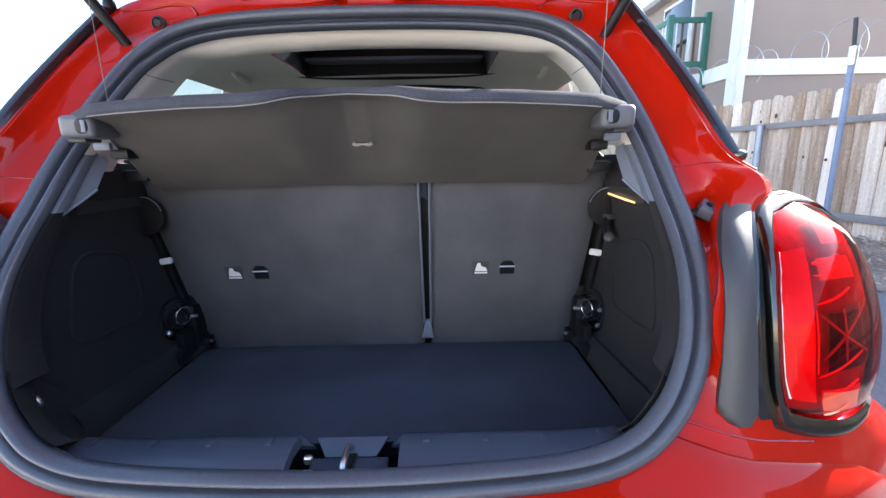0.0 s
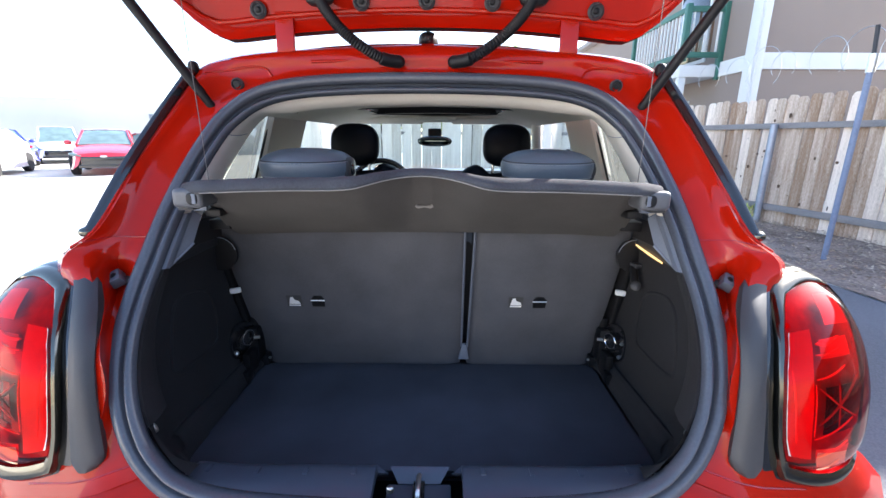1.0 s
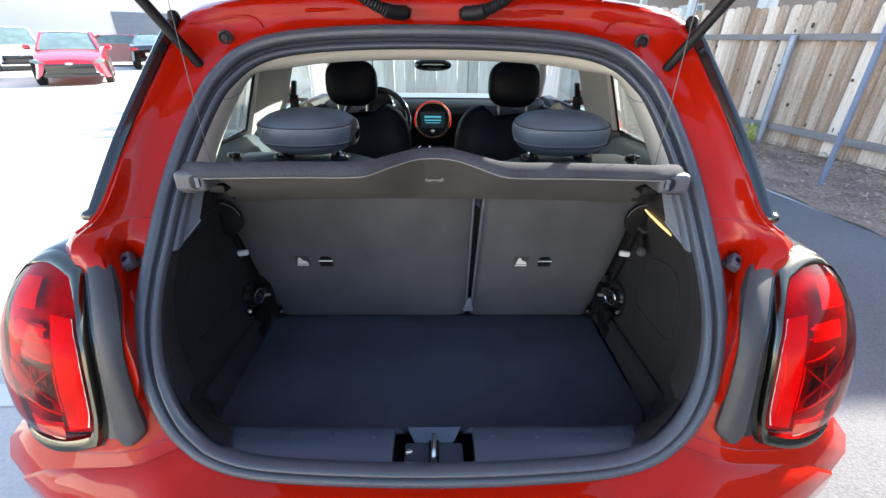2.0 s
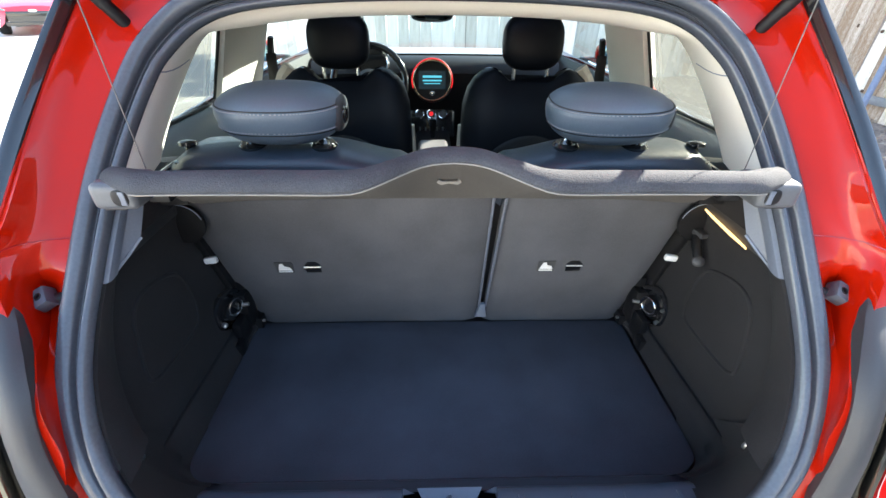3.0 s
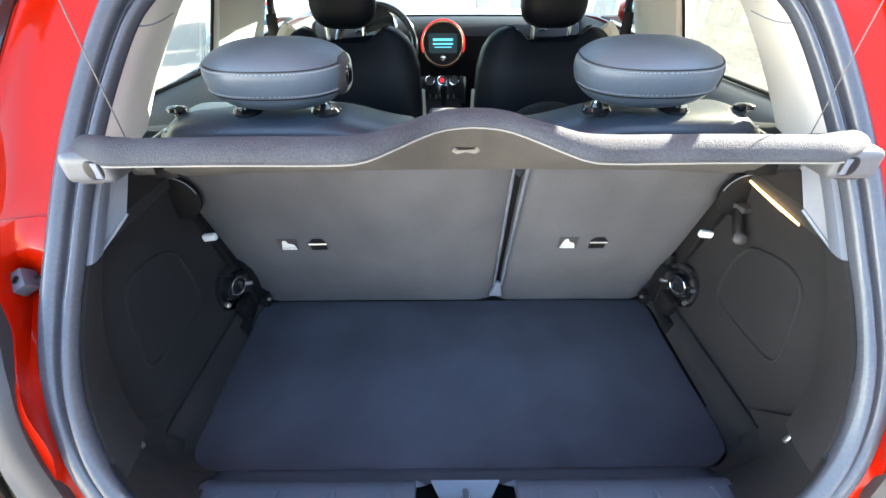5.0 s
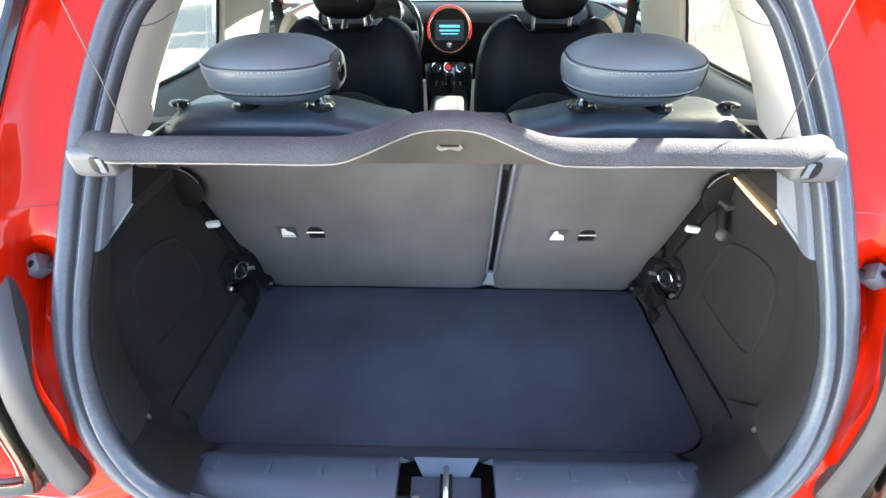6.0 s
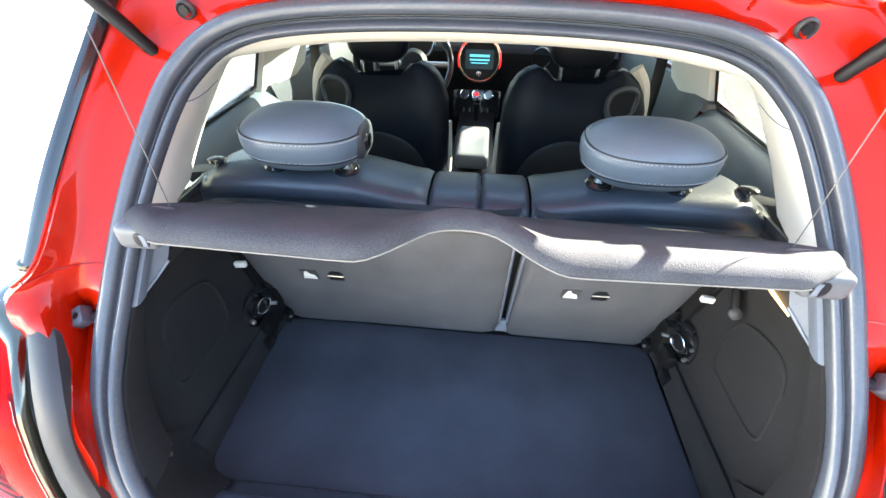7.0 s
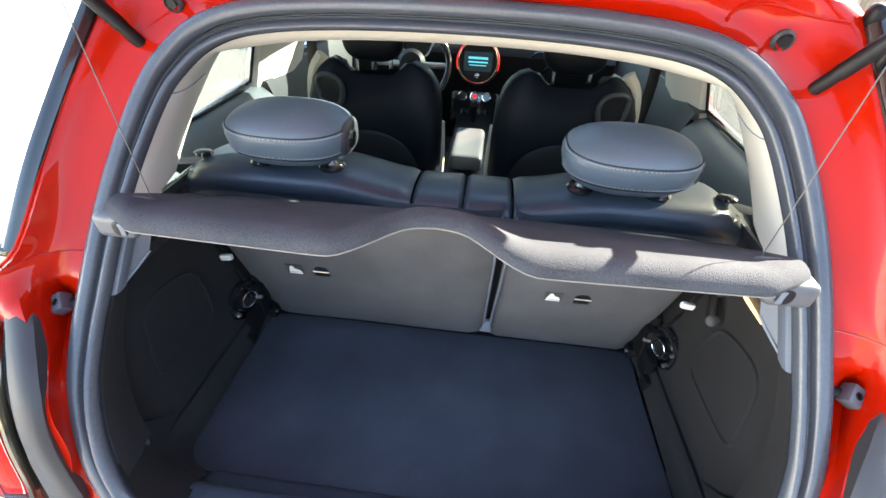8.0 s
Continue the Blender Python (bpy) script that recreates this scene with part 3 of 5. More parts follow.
    part("bracket_bolt", tube([(sgn * .500, 1.080, .566), (sgn * .484, 1.081, .566)], .0040, 10), STEEL, lock)
    # strap from the lock up the side of the seat back
    part("release_strap", tube(curve([(sgn * .535, 1.06, .68), (sgn * .540, 1.045, .74), (sgn * .544, 1.025, .81), (sgn * .546, .995, .90), (sgn * .540, .975, .96)], 14),
                               0.008, 8, flat=0.35, up=(0, 1, 0)), MATBLACK, car)
    part("release_tab", block(sgn * .533, 1.016, .808, .030, .012, .016, .005, turn=(0, sgn * 8, 0)), PAPER, car, "pale grey seat release tab")
    part("seat_hinge_disc", lathe([(0.001, 0), (0.045, 0), (0.045, 0.008), (0.001, 0.012)], 22, pose(sgn * .540, .982, .925, 90, 0, 0)), MATBLACK, car)
    # pale arc laid on the disc's upper edge to paint its rim light
    part("disc_rim_glint", tube([(sgn * (.540 - .045 * math.cos(a)), .9715, .925 + .045 * math.sin(a)) for a in [radians(15 + 85 * i / 16) for i in range(17)]], .0012, 6), GREYTRIM, car)
    part("trim_clip", pod(sgn * .532, .639, .658, .006, .005, .011, turn=(0, sgn * 25, 0)), STEEL, car)

part("boot_lamp", slab([(.539, .985, .9560), (.534, .94, .9545), (.533, .88, .9510), (.537, .832, .9475), (.543, .88, .9475), (.543, .94, .9515)], (.001, .0018, .0034)), AMBERGLOW, car, "slim lit amber boot lamp")
part("hook_bracket", block(.540, .968, .905, .022, .040, .012, .004, turn=(0, 0, 12)), PLASTIC, car)
hook_ob = part("bag_hook", tube(curve([(.545, .975, .900), (.536, .962, .896), (.530, .945, .884), (.527, .928, .870), (.526, .921, .866)], 12), [.010] * 9 + [.009, .008, .008], 10), MATBLACK, car, "dark plastic bag hook")
part("hook_end", lathe([(.002, -.004), (.009, -.004), (.012, .0), (.012, .004), (.009, .007), (.002, .008)], 18, pose(.525, .918, .864, 60, 0, -20)), PLASTIC, hook_ob)

mat_outline = curve([(0, .649, .534), (.30, .650, .534), (.435, .652, .534), (.492, .676, .534), (.510, .715, .534), (.509, .85, .534), (.507, .98, .534), (.507, 1.075, .534), (.49, 1.100, .534), (.40, 1.1048, .534),
                     (0, 1.1050, .534), (-.40, 1.1048, .534), (-.50, 1.100, .534), (-.517, 1.075, .534), (-.515, .98, .534), (-.516, .85, .534), (-.518, .720, .534), (-.504, .678, .534), (-.448, .652, .534),
                     (-.30, .650, .534)], 110, closed=True)
piece("boot_floor_mat", slab(mat_outline, (0, 0, -0.012), bevel=0.003), CARPET, "dark navy carpet floor panel lying in the boot", "floor mat")
part("boot_pan", block(0, .86, .510, 1.10, .58, .03, .004), MATBLACK, car)

# sill trim: two ribbed halves, and the latch recess between
step = [(.602, .594), (.609, .584), (.616, .578), (.642, .556), (.6485, .548), (.650, .528)]
sill = part("sill_trim", sheet([[(x, y, z) for y, z in step] for x in (-.47, -.30, -.10, .10, .30, .47)]), SILL, car, "dark grey ribbed loading sill")
for sgn in (-1, 1):
    prof = [(.508, .594), (.512, .610), (.526, .619), (.555, .622), (.584, .618), (.596, .613), (.603, .605), (.606, .594), (.606, .580)]
    rows = []
    for f in [i / 20 for i in range(21)]:
        x = .062 + (.440 - .062) * f
        lift = .010 * max(0, (f - .65) / .35) ** 2
        sink = -.018 * max(0, 1 - f * 20) - .022 * max(0, (f - .93) / .07) ** 2
        rows.append([(sgn * (x + (.018 if 0 < k < 6 else 0) * (1 if f < .05 else 0)), y, z + (lift + sink) * max(0, min(1, (z - .58) / .02))) for k, (y, z) in enumerate(prof)])
    part("sill_pad", sheet(rows), SILL, sill)
    for x in (.12, .21, .30, .39):
        part("sill_rib", block(sgn * x, .572, .6205 + (.004 if x > .36 else 0), .009, .020, .004, .0018, turn=(-8, 0, 0)), SILL, sill)
part("latch_recess", slab([(-.058, .604, .603), (.058, .604, .603), (.040, .578, .586), (-.040, .578, .586)], (0, .004, -.006), bevel=.0015), SILL, sill)
part("recess_floor", block(0, .545, .578, .12, .07, .012, .003), SILL, sill)
part("latch_striker", tube(curve([(0, .590, .594), (0, .572, .608), (0, .548, .612), (0, .530, .606), (0, .524, .584)], 14), 0.0050, 8), STEEL, sill, "steel latch striker")
part("latch_plate", block(0, .556, .586, .022, .06, .006, .002), BLACK, sill)
part("sill_screw", pod(-.048, .528, .622, .007, .005, .007), STEEL, sill)

# ---- the car: rear seats ----
BACK_LOW, BACK_HIGH = Vector((0, 1.110, .545)), Vector((0, .978, 1.0))
back_way = (BACK_HIGH - BACK_LOW).normalized()
rear_seat = part("rear_seat", block(0, 1.245, .62, 1.06, .20, .16, .03), LEATHER, car)
bench_y = lambda z: BACK_LOW.y + (z - BACK_LOW.z) * (BACK_HIGH.y - BACK_LOW.y) / (BACK_HIGH.z - BACK_LOW.z)


def seat_back(x0b, x1b, x0t, x1t):
    rows = []
    for f in [i / 20 for i in range(21)]:
        z = .526 + (1.035 - .526) * f
        a, b = x0b + (x0t - x0b) * f, x1b + (x1t - x1b) * f
        row = []
        for g in [j / 16 for j in range(17)]:
            e = min(g, 1 - g) * (b - a)
            soft = 0.012 * max(0, 1 - e / 0.02) ** 2
            dent = 0.0022 * noise.noise(Vector((a + (b - a) * g, z, 0)) * 6)
            row.append((a + (b - a) * g, bench_y(z) + soft + dent, z))
        rows.append([(a, bench_y(z) + 0.07, z)] + row + [(b, bench_y(z) + 0.07, z)])
    return sheet(rows)


part("seat_back_panel", seat_back(-.516, .097, -.556, .100), SEATCLOTH, rear_seat, "dark felt-covered seat back, the wide half")
part("seat_back_panel", seat_back(.116, .504, .124, .538), SEATCLOTH, rear_seat, "dark felt-covered seat back, the narrow half")
part("gap_filler", sheet([[(.090, bench_y(z) + .03, z), (.132, bench_y(z) + .03, z)] for z in (.530, .8, 1.02)]), MATBLACK, rear_seat)
part("seat_edge", tube([(.099, bench_y(z) - 0.001, z) for z in (.60, .75, .9, 1.02)], 0.0032, 8), SIDEGREY, rear_seat)
part("seat_edge", tube([(.117 + .02 * (z - .6), bench_y(z) - 0.001, z) for z in (.60, .75, .9, 1.02)], 0.0032, 8), SIDEGREY, rear_seat)
part("gap_clip", slab([(.090, 1.104, .550), (.124, 1.104, .550), (.114, 1.087, .61), (.103, 1.087, .61)], (0, 0.012, 0), bevel=0.002), GREYTRIM, rear_seat)


def tether(x):
    """The child-seat label with its slot in the seat back."""
    z = .768
    at = pose(x, bench_y(z), z, 16.2, 0, 0)
    def flat(name, corners, y, mat, owner, label=""):
        return part(name, slab([at @ Vector((a, y, b)) for a, b in corners], at.to_3x3() @ Vector((0, -.0012, 0))), mat, owner, label)
    lab = flat("tether_label", [(-.021, -.020), (.021, -.020), (.021, .018), (-.021, .018)], -.001, LABELINK, rear_seat, "printed child-seat anchor label")
    flat("label_figure", [(-.015, -.010), (.017, -.010), (.013, .000), (.002, .004), (-.002, .014), (-.009, .013), (-.012, .003)], -.0024, PAPER, lab)
    flat("label_bar", [(-.016, -.017), (.017, -.017), (.017, -.013), (-.016, -.013)], -.0024, PAPER, lab)
    slot = flat("tether_slot", [(.050, -.020), (.086, -.020), (.086, .008), (.078, .018), (.058, .018), (.050, .008)], -.001, MATBLACK, rear_seat)
    part("tether_bar", tube([at @ Vector((.048, -.004, .003)), at @ Vector((.088, -.004, .003))], 0.0022, 8), STEEL, slot)


tether(-.383)
tether(.250)

# leather tops of the rear seats
TOP_PROFILE = [(.990, -.085), (.966, -.050), (.958, -.030), (.966, -.012), (.990, -.002), (1.03, .0), (1.08, -.006), (1.13, -.026), (1.17, -.07), (1.21, -.20), (1.24, -.40)]
ease01 = lambda f: (lambda g: g * g * (3 - 2 * g))(max(0, min(1, f)))
for x0, x1, zt, inner in ((-.565, -.082, 1.080, 1), (.120, .565, 1.080, -1), (-.080, .020, 1.038, 0), (.022, .118, 1.038, 0)):
    rows = []
    for k in range(31):
        x = x0 + (x1 - x0) * k / 30
        to_side = (x - x0 if x < 0 else x1 - x) if inner else 1
        to_mid = (x1 - x if x < 0 else x - x0) if inner else 1
        edge_roll = .010 * max(0, 1 - min(x - x0, x1 - x) / .012) ** 2
        fall = .045 * (1 - ease01(to_side / .09)) + .036 * (1 - ease01(to_mid / .17)) + edge_roll
        rows.append([(x, p.y + .5 * fall + (0 if inner else .022), zt + p.z - fall) for p in curve([(0, y, z) for y, z in TOP_PROFILE], 27)])
    part("seat_top", sheet(rows), LEATHER, rear_seat, "" if inner else "low padded middle seat top")
bm = sheet([[(x, 1.24, .68), (x, 1.5, .70), (x, 1.68, .69), (x, 1.73, .62), (x, 1.73, .35)] for x in (-.62, -.3, 0, .3, .62)])
part("seat_cushion", bm, LEATHER, rear_seat)


def on_cushion(x, a, b, grow=1.0):
    """A point of the headrest's surface, by its two angles."""
    sp = lambda v, e: math.copysign(abs(v) ** e, v)
    cb, sb = sp(math.cos(b), 2 / 2.7), sp(math.sin(b), 2 / 2.7)
    wide = 1.0 + .07 * sb - .03 * sb * sb
    p = Vector((.114 * wide * cb * sp(math.cos(a), 2 / 2.5), .080 * wide * cb * sp(math.sin(a), 2 / 2.5), .050 * sb)) * grow
    return Euler((radians(4), 0, 0)).to_matrix() @ p + Vector((x, 1.005, 1.143))


def rear_headrest(x):
    bm = sheet([[on_cushion(x, 2 * math.pi * j / 48, -math.pi / 2 + math.pi * i / 26) for j in range(48)] for i in range(1, 26)], closed_v=True)
    ends = list(bm.verts)
    bm.faces.new(ends[:48][::-1])
    bm.faces.new(ends[-48:])
    bmesh.ops.recalc_face_normals(bm, faces=bm.faces)
    hr = part("headrest", bm, SHEENLEATHER, rear_seat, "rounded black leather rear headrest with a painted pale sheen")
    part("seam", tube([on_cushion(x, 2 * math.pi * i / 64, .40, 1.002) for i in range(64)], 0.0013, 5, closed=True), MATBLACK, hr)
    # rows of pale stitches along the lower edge and under the top seam
    for low, count in ((-.14, 62), (.33, 62)):
        bm = bmesh.new()
        for i in range(count):
            p = on_cushion(x, radians(185 + 170 * i / (count - 1)), low, 1.004)
            block(p.x, p.y, p.z, .0034, .0016, .0013, 0, bm)
        part("stitching", bm, THREAD, hr, "pale stitching")["kind"] = "stuff"
    part("lower_seam", tube([on_cushion(x, radians(175 + 190 * i / 40), -.22, 1.002) for i in range(41)], 0.0010, 5), MATBLACK, hr)
    cap = part("side_cap", pod(x + .101, 1.008, 1.143, .016, .044, .030, px=3, pz=3), PLASTIC, hr)
    part("headrest_button", pod(x + .113, .998, 1.143, .008, .020, .017), BLACK, cap)
    for dx in (-.068, .068):
        part("post", tube([(x + dx, 1.008, 1.05), (x + dx, 1.008, 1.12)], 0.006, 12), CHROME, hr)
        part("post_collar", lathe([(0.004, 0), (.023, 0), (.026, .006), (.021, .012), (.012, .011), (.009, .018), (.006, .018)], 20, pose(x + dx, 1.005, 1.076)), BLACK, hr)


rear_headrest(-.303)
rear_headrest(.302)
for sgn in (-1, 1):
    knob = part("release_knob", lathe([(.006, 0), (.006, .030), (.017, .034), (.018, .040), (.012, .044), (.002, .045)], 18, pose(sgn * .495, 1.0, 1.046, -12, 0, 0)), BLACK, rear_seat)
    part("knob_collar", lathe([(.008, 0), (.033, 0), (.036, .007), (.029, .010), (.024, .004), (.008, .004)], 26, pose(sgn * .49, 1.003, 1.046, -8, 0, 0)), BLACK, knob)

# ---- parcel shelf, hung up by its cords ----
shelf = thing("parcel_shelf", "grey felt parcel shelf lifted on two thin cords", "parcel shelf")


def lip(x):
    """Rear edge of the shelf: y and z of its lower border."""
    a = abs(x)
    y = lerp(a, [(0, .732), (.04, .728), (.085, .692), (.12, .678), (.16, .682), (.25, .686), (.35, .694), (.45, .704)])
    z = lerp(a, [(0, 1.150), (.04, 1.147), (.08, 1.141), (.12, 1.130), (.16, 1.127), (.25, 1.126), (.35, 1.122), (.45, 1.116)])
    return y + .018 * ease01((a - .412) / .020) + .022 * ease01((a - .445) / .03), z


xs = [i / 66 * 0.936 - 0.468 for i in range(67)]
smooth_lip = {x: tuple(sum(lip(x + d)[k] for d in (-.012, -.006, 0, .006, .012)) / 5 for k in (0, 1)) for x in xs}
top_rows, under_rows = [], []
for x in xs:
    y, z = smooth_lip[x]
    yf, zf = .956 - .10 * max(0, abs(x) - .38), 1.030 - .006 * (x / .45) ** 2
    e = lerp(abs(x), [(0, .62), (.06, .70), (.13, 1.0), (.43, 1.0), (.47, .7)])
    row = [(x, y + .006, z - .0005), (x, y, z), (x, y - .003, z + .005 * e), (x, y - .002, z + .011 * e), (x, y + .003, z + .0175 * e), (x, y + .010, z + .0215 * e), (x, y + .020, z + .0225 * e), (x, y + .030, z + .0205 * e)]
    for f in (.2, .4, .6, .8, .95, 1.0):
        row.append((x, y + .030 + (yf - y - .030) * f, z + .0205 * e + (zf - z - .0205 * e) * f + .002 * math.sin(f * math.pi)))
    row += [(x, yf + .005, zf - .012), (x, yf + .006, zf - .028), (x, yf + .003, zf - .0395)]
    top_rows.append(row)
    # the underside: flat from the front edge to the bow, turned down into the lip
    flat_y = .690
    under_rows.append([(x, yf + .003, zf - .040), (x, yf - .05, zf - .012), (x, y + .05, z - .012 + .012 * (y - flat_y) / .05), (x, y + .018, z + .000), (x, y + .004, z + .001)])
board = part("shelf_board", sheet(top_rows), FELT, shelf)
part("shelf_underside", sheet(under_rows), UNDERFELT, shelf, "brown-grey shelf underside")
part("edge_piping", tube([(x, smooth_lip[x][0] - .001, smooth_lip[x][1]) for x in xs if abs(x) < .415], 0.0011, 6), PIPING, shelf, "pale edge piping")
part("shelf_handle", tube([(-.018, .848, 1.075), (-.013, .846, 1.072), (0, .846, 1.073), (.013, .846, 1.072), (.018, .848, 1.075)], [.0045, .004, .002, .004, .0045], 8), PIPING, shelf)
for sgn in (-1, 1):
    bm = block(sgn * .4475, .750, 1.1055, .059, .064, .038, .012, segs=4)
    clip = part("end_clip", bm, CLIPGREY, shelf, "pale grey plastic end clip")
    part("clip_hollow", pod(sgn * .437, .7185, 1.1055, .011, .0030, .0120, px=2.2), MATBLACK, clip)
    part("clip_rib", block(sgn * .4325, .7175, 1.1055, .008, .004, .020, .0015), SIDEGREY, clip)
    part("clip_foot", block(sgn * .460, .750, 1.0845, .030, .036, .008, .003), PLASTIC, clip)
    part("guide_block", block(sgn * .452, .830, 1.062, .034, .040, .018, .006), MATBLACK, shelf)
    part("shelf_stop", block(sgn * .470, .800, 1.076, .030, .010, .014, .003), SIDEGREY, shelf, "pale plastic stop under the shelf")
    part("pivot_peg", block(sgn * .485, .915, 1.02, .05, .05, .024, .006), MATBLACK, shelf)
    part("cord", tube([(sgn * .440, .792, 1.098), (sgn * .452, .80, 1.56)], 0.0008, 6), CORD, shelf, "thin grey lifting cord")

# ---- tail lamps and cladding ----
LAMP_FACE = [(.60, .495), (.68, .508), (.75, .522), (.80, .532), (.85, .550), (.89, .572), (.92, .598), (.945, .628), (.96, .652), (.98, .69), (1.02, .74)]
lamp_y = lambda z: sum(lerp(z + d, LAMP_FACE) for d in (-.02, -.01, 0, .01, .02)) / 5


def tail_lamp(sgn):
    m = lambda x, y, z: Vector((sgn * x, y, z))

    def at(u, v, grow=0.0, dy=0.0):
        """A point of the lamp's face: u from the inner to the outer edge, v from the lower to the upper one, both -1 to 1."""
        uu, vv = u * math.sqrt(1 - .17 * v * v), v * math.sqrt(1 - .17 * u * u)
        grow *= 1 - .9 * max(0, u) ** 2
        xin = lerp(vv, [(-1, .622), (-.82, .611), (-.6, .607), (-.2, .608), (.2, .613), (.6, .627), (.8, .643), (1, .672)]) - grow
        xout = lerp(vv, [(-1, .775), (-.6, .803), (-.2, .812), (.3, .808), (.75, .800), (1, .780)]) + grow
        z = .823 + (.139 + grow * (1 + 1.2 * max(0, -vv))) * vv
        x = (xin + xout) / 2 + (xout - xin) / 2 * uu
        return m(x, lamp_y(z) + .065 * max(0, (x - .64) / .18) ** 2 + .02 * max(0, uu) ** 6 + dy, z)

    rim = [(-1 + i / 8, -1) for i in range(16)] + [(1, -1 + i / 8) for i in range(16)] + [(1 - i / 8, 1) for i in range(16)] + [(-1, 1 - i / 8) for i in range(16)]
    edge = lambda grow, dy: [at(u, v, grow, dy) for u, v in rim]
    lamp_ob = part("tail_lamp", sheet([edge(.018, .14), edge(.018, .02), edge(.016, .008), edge(.002, .010), edge(.001, .05)], closed_v=True), BLACK, car, "tail lamp in a gloss black surround")
    part("chrome_ring", sheet([edge(.014, .012), edge(.0135, .0), edge(.011, -.005), edge(.006, -.006), edge(.002, -.002), edge(.001, .012)], closed_v=True), DARKCHROME, lamp_ob, "smoked chrome bezel")
    # the lens: red all round, with a clear window low on the outer side and a clear strip at the foot
    grid = [-1 + i / 14 for i in range(29)]
    bulge = lambda u, v: -.016 * (1 - abs(u) ** 5) * (1 - abs(v) ** 6)
    shells = {"red": bmesh.new(), "clear": bmesh.new()}
    verts = {"red": {}, "clear": {}}
    for i in range(28):
        for j in range(28):
            u, v = (grid[i] + grid[i + 1]) / 2, (grid[j] + grid[j + 1]) / 2
            clear = -.50 < u < .62 and -.92 < v < -.72
            key = "clear" if clear else "red"
            quad = []
            for a, b in ((i, j), (i + 1, j), (i + 1, j + 1), (i, j + 1)):
                if (a, b) not in verts[key]:
                    verts[key][(a, b)] = shells[key].verts.new(at(grid[a], grid[b], 0, bulge(grid[a], grid[b])))
                quad.append(verts[key][(a, b)])
            shells[key].faces.new(quad)
    part("outer_lens", shells["red"], REDLENS, lamp_ob, "glossy red lens")
    part("clear_window", shells["clear"], CLEARLENS, lamp_ob, "clear lamp window")
    # inside: a bright reflector with panels and light bars
    rows = []
    for v in grid[::2]:
        rows.append([at(u * .995, v * .99, 0, .006 + .008 * (1 - u * u)) for u in grid[::2]])
    part("reflector_bowl", sheet(rows), REDINNER, lamp_ob)
    patch = lambda u0, v0, u1, v1, d, mat: part("reflector_panel", sheet([[at(u0 + (u1 - u0) * i / 8, v0 + (v1 - v0) * j / 8, 0, d) for i in range(9)] for j in range(9)]), mat, lamp_ob)
    patch(-.97, -.86, -.52, .62, -.003, REFLECT)
    patch(-.36, .30, .34, .50, -.001, REFLECT)
    patch(-.40, -.96, .40, -.74, -.001, REFLECT)
    patch(-.10, .62, .60, .90, .000, REFLECT)
    bar_at = lambda x, z, d: m(x, lamp_y(z) + .065 * max(0, (x - .64) / .18) ** 2 + d, z)
    bar = lambda name, x0, z0, x1, z1, r, d, mat: part(name, tube([bar_at(x0 + (x1 - x0) * f, z0 + (z1 - z0) * f - .003 * math.sin(math.pi * f), d) for f in [k / 8 for k in range(9)]], [r * .6] + [r] * 7 + [r * .6], 8), mat, lamp_ob)
    # light bars, the vertical guide between them, and the crossed dark bars of the lower half
    for x0, z0, x1, z1, r in ((.673, .887, .722, .894, .0032), (.668, .872, .718, .879, .0018), (.664, .836, .724, .853, .0016), (.660, .740, .738, .768, .0014), (.664, .711, .728, .730, .0018), (.667, .690, .712, .702, .0014)):
        bar("light_bar", x0, z0, x1, z1, r, -.004, LIGHTBAR)
    bar("light_guide", .662, .828, .660, .744, .0011, -.003, LIGHTBAR)
    bar("light_guide", .624, .850, .630, .735, .0016, -.003, LIGHTBAR)
    for x0, z0, x1, z1, r in ((.668, .822, .752, .764, .0019), (.752, .832, .668, .762, .0019), (.708, .828, .708, .756, .0013)):
        bar("cross_bar", x0, z0, x1, z1, r, -.003, REDINNER)
    patch(-.26, -.58, .62, -.02, .002, BLACK)
    # matt grey cladding strip beside the lamp, and the black strip between the two
    rows, dark = [], []
    for f in [i / 24 for i in range(25)]:
        z = .678 + (.978 - .678) * f
        xi = lerp(z, [(.678, .523), (.735, .531), (.79, .536), (.82, .540), (.865, .546), (.893, .551), (.914, .560), (.93, .569), (.95, .586), (.965, .604), (.978, .625)])
        xo = lerp(z, [(.678, .581), (.72, .580), (.82, .581), (.87, .589), (.90, .597), (.93, .612), (.95, .628), (.965, .645), (.978, .664)])
        xi += .016 * max(0, 1 - f / .07) ** 2
        xo -= .010 * max(0, 1 - f / .07) ** 2
        xl = at(-1, max(-.98, min(.98, (z - .823) / .139)), .012).x * sgn
        y = lamp_y(z)
        rows.append([m(xi + .014, y + .040, z), m(xi + .006, y + .020, z), m(xi + .001, y + .006, z), m(xi + .006, y - .003, z), m((xi * 2 + xo) / 3, y - .008, z), m((xi + xo * 2) / 3, y - .008, z), m(xo - .004, y - .004, z),
                     m(xo, y + .004, z), m(xo + .001, y + .03, z)])
        dark.append([m(xo - .002, y + .012, z), m((xo + max(xl, xo)) / 2, y + .008, z), m(max(xl, xo) + .006, y + .012, z), m(max(xl, xo) + .008, y + .06, z)])
    mid = lambda r: sum(r[1:-1], Vector()) / (len(r) - 2)
    rows.insert(0, [p.lerp(mid(rows[0]), .10) + Vector((0, .012, -.005)) for p in rows[0]])
    rows.insert(0, [p.lerp(mid(rows[0]), .05) + Vector((0, .040, -.003)) for p in rows[0]])
    rows.append([p.lerp(mid(rows[-1]), .25) + m(.006, .010, .007) for p in rows[-1]])
    rows.append([p.lerp(mid(rows[-1]), .35) + m(.008, .020, .004) for p in rows[-1]])
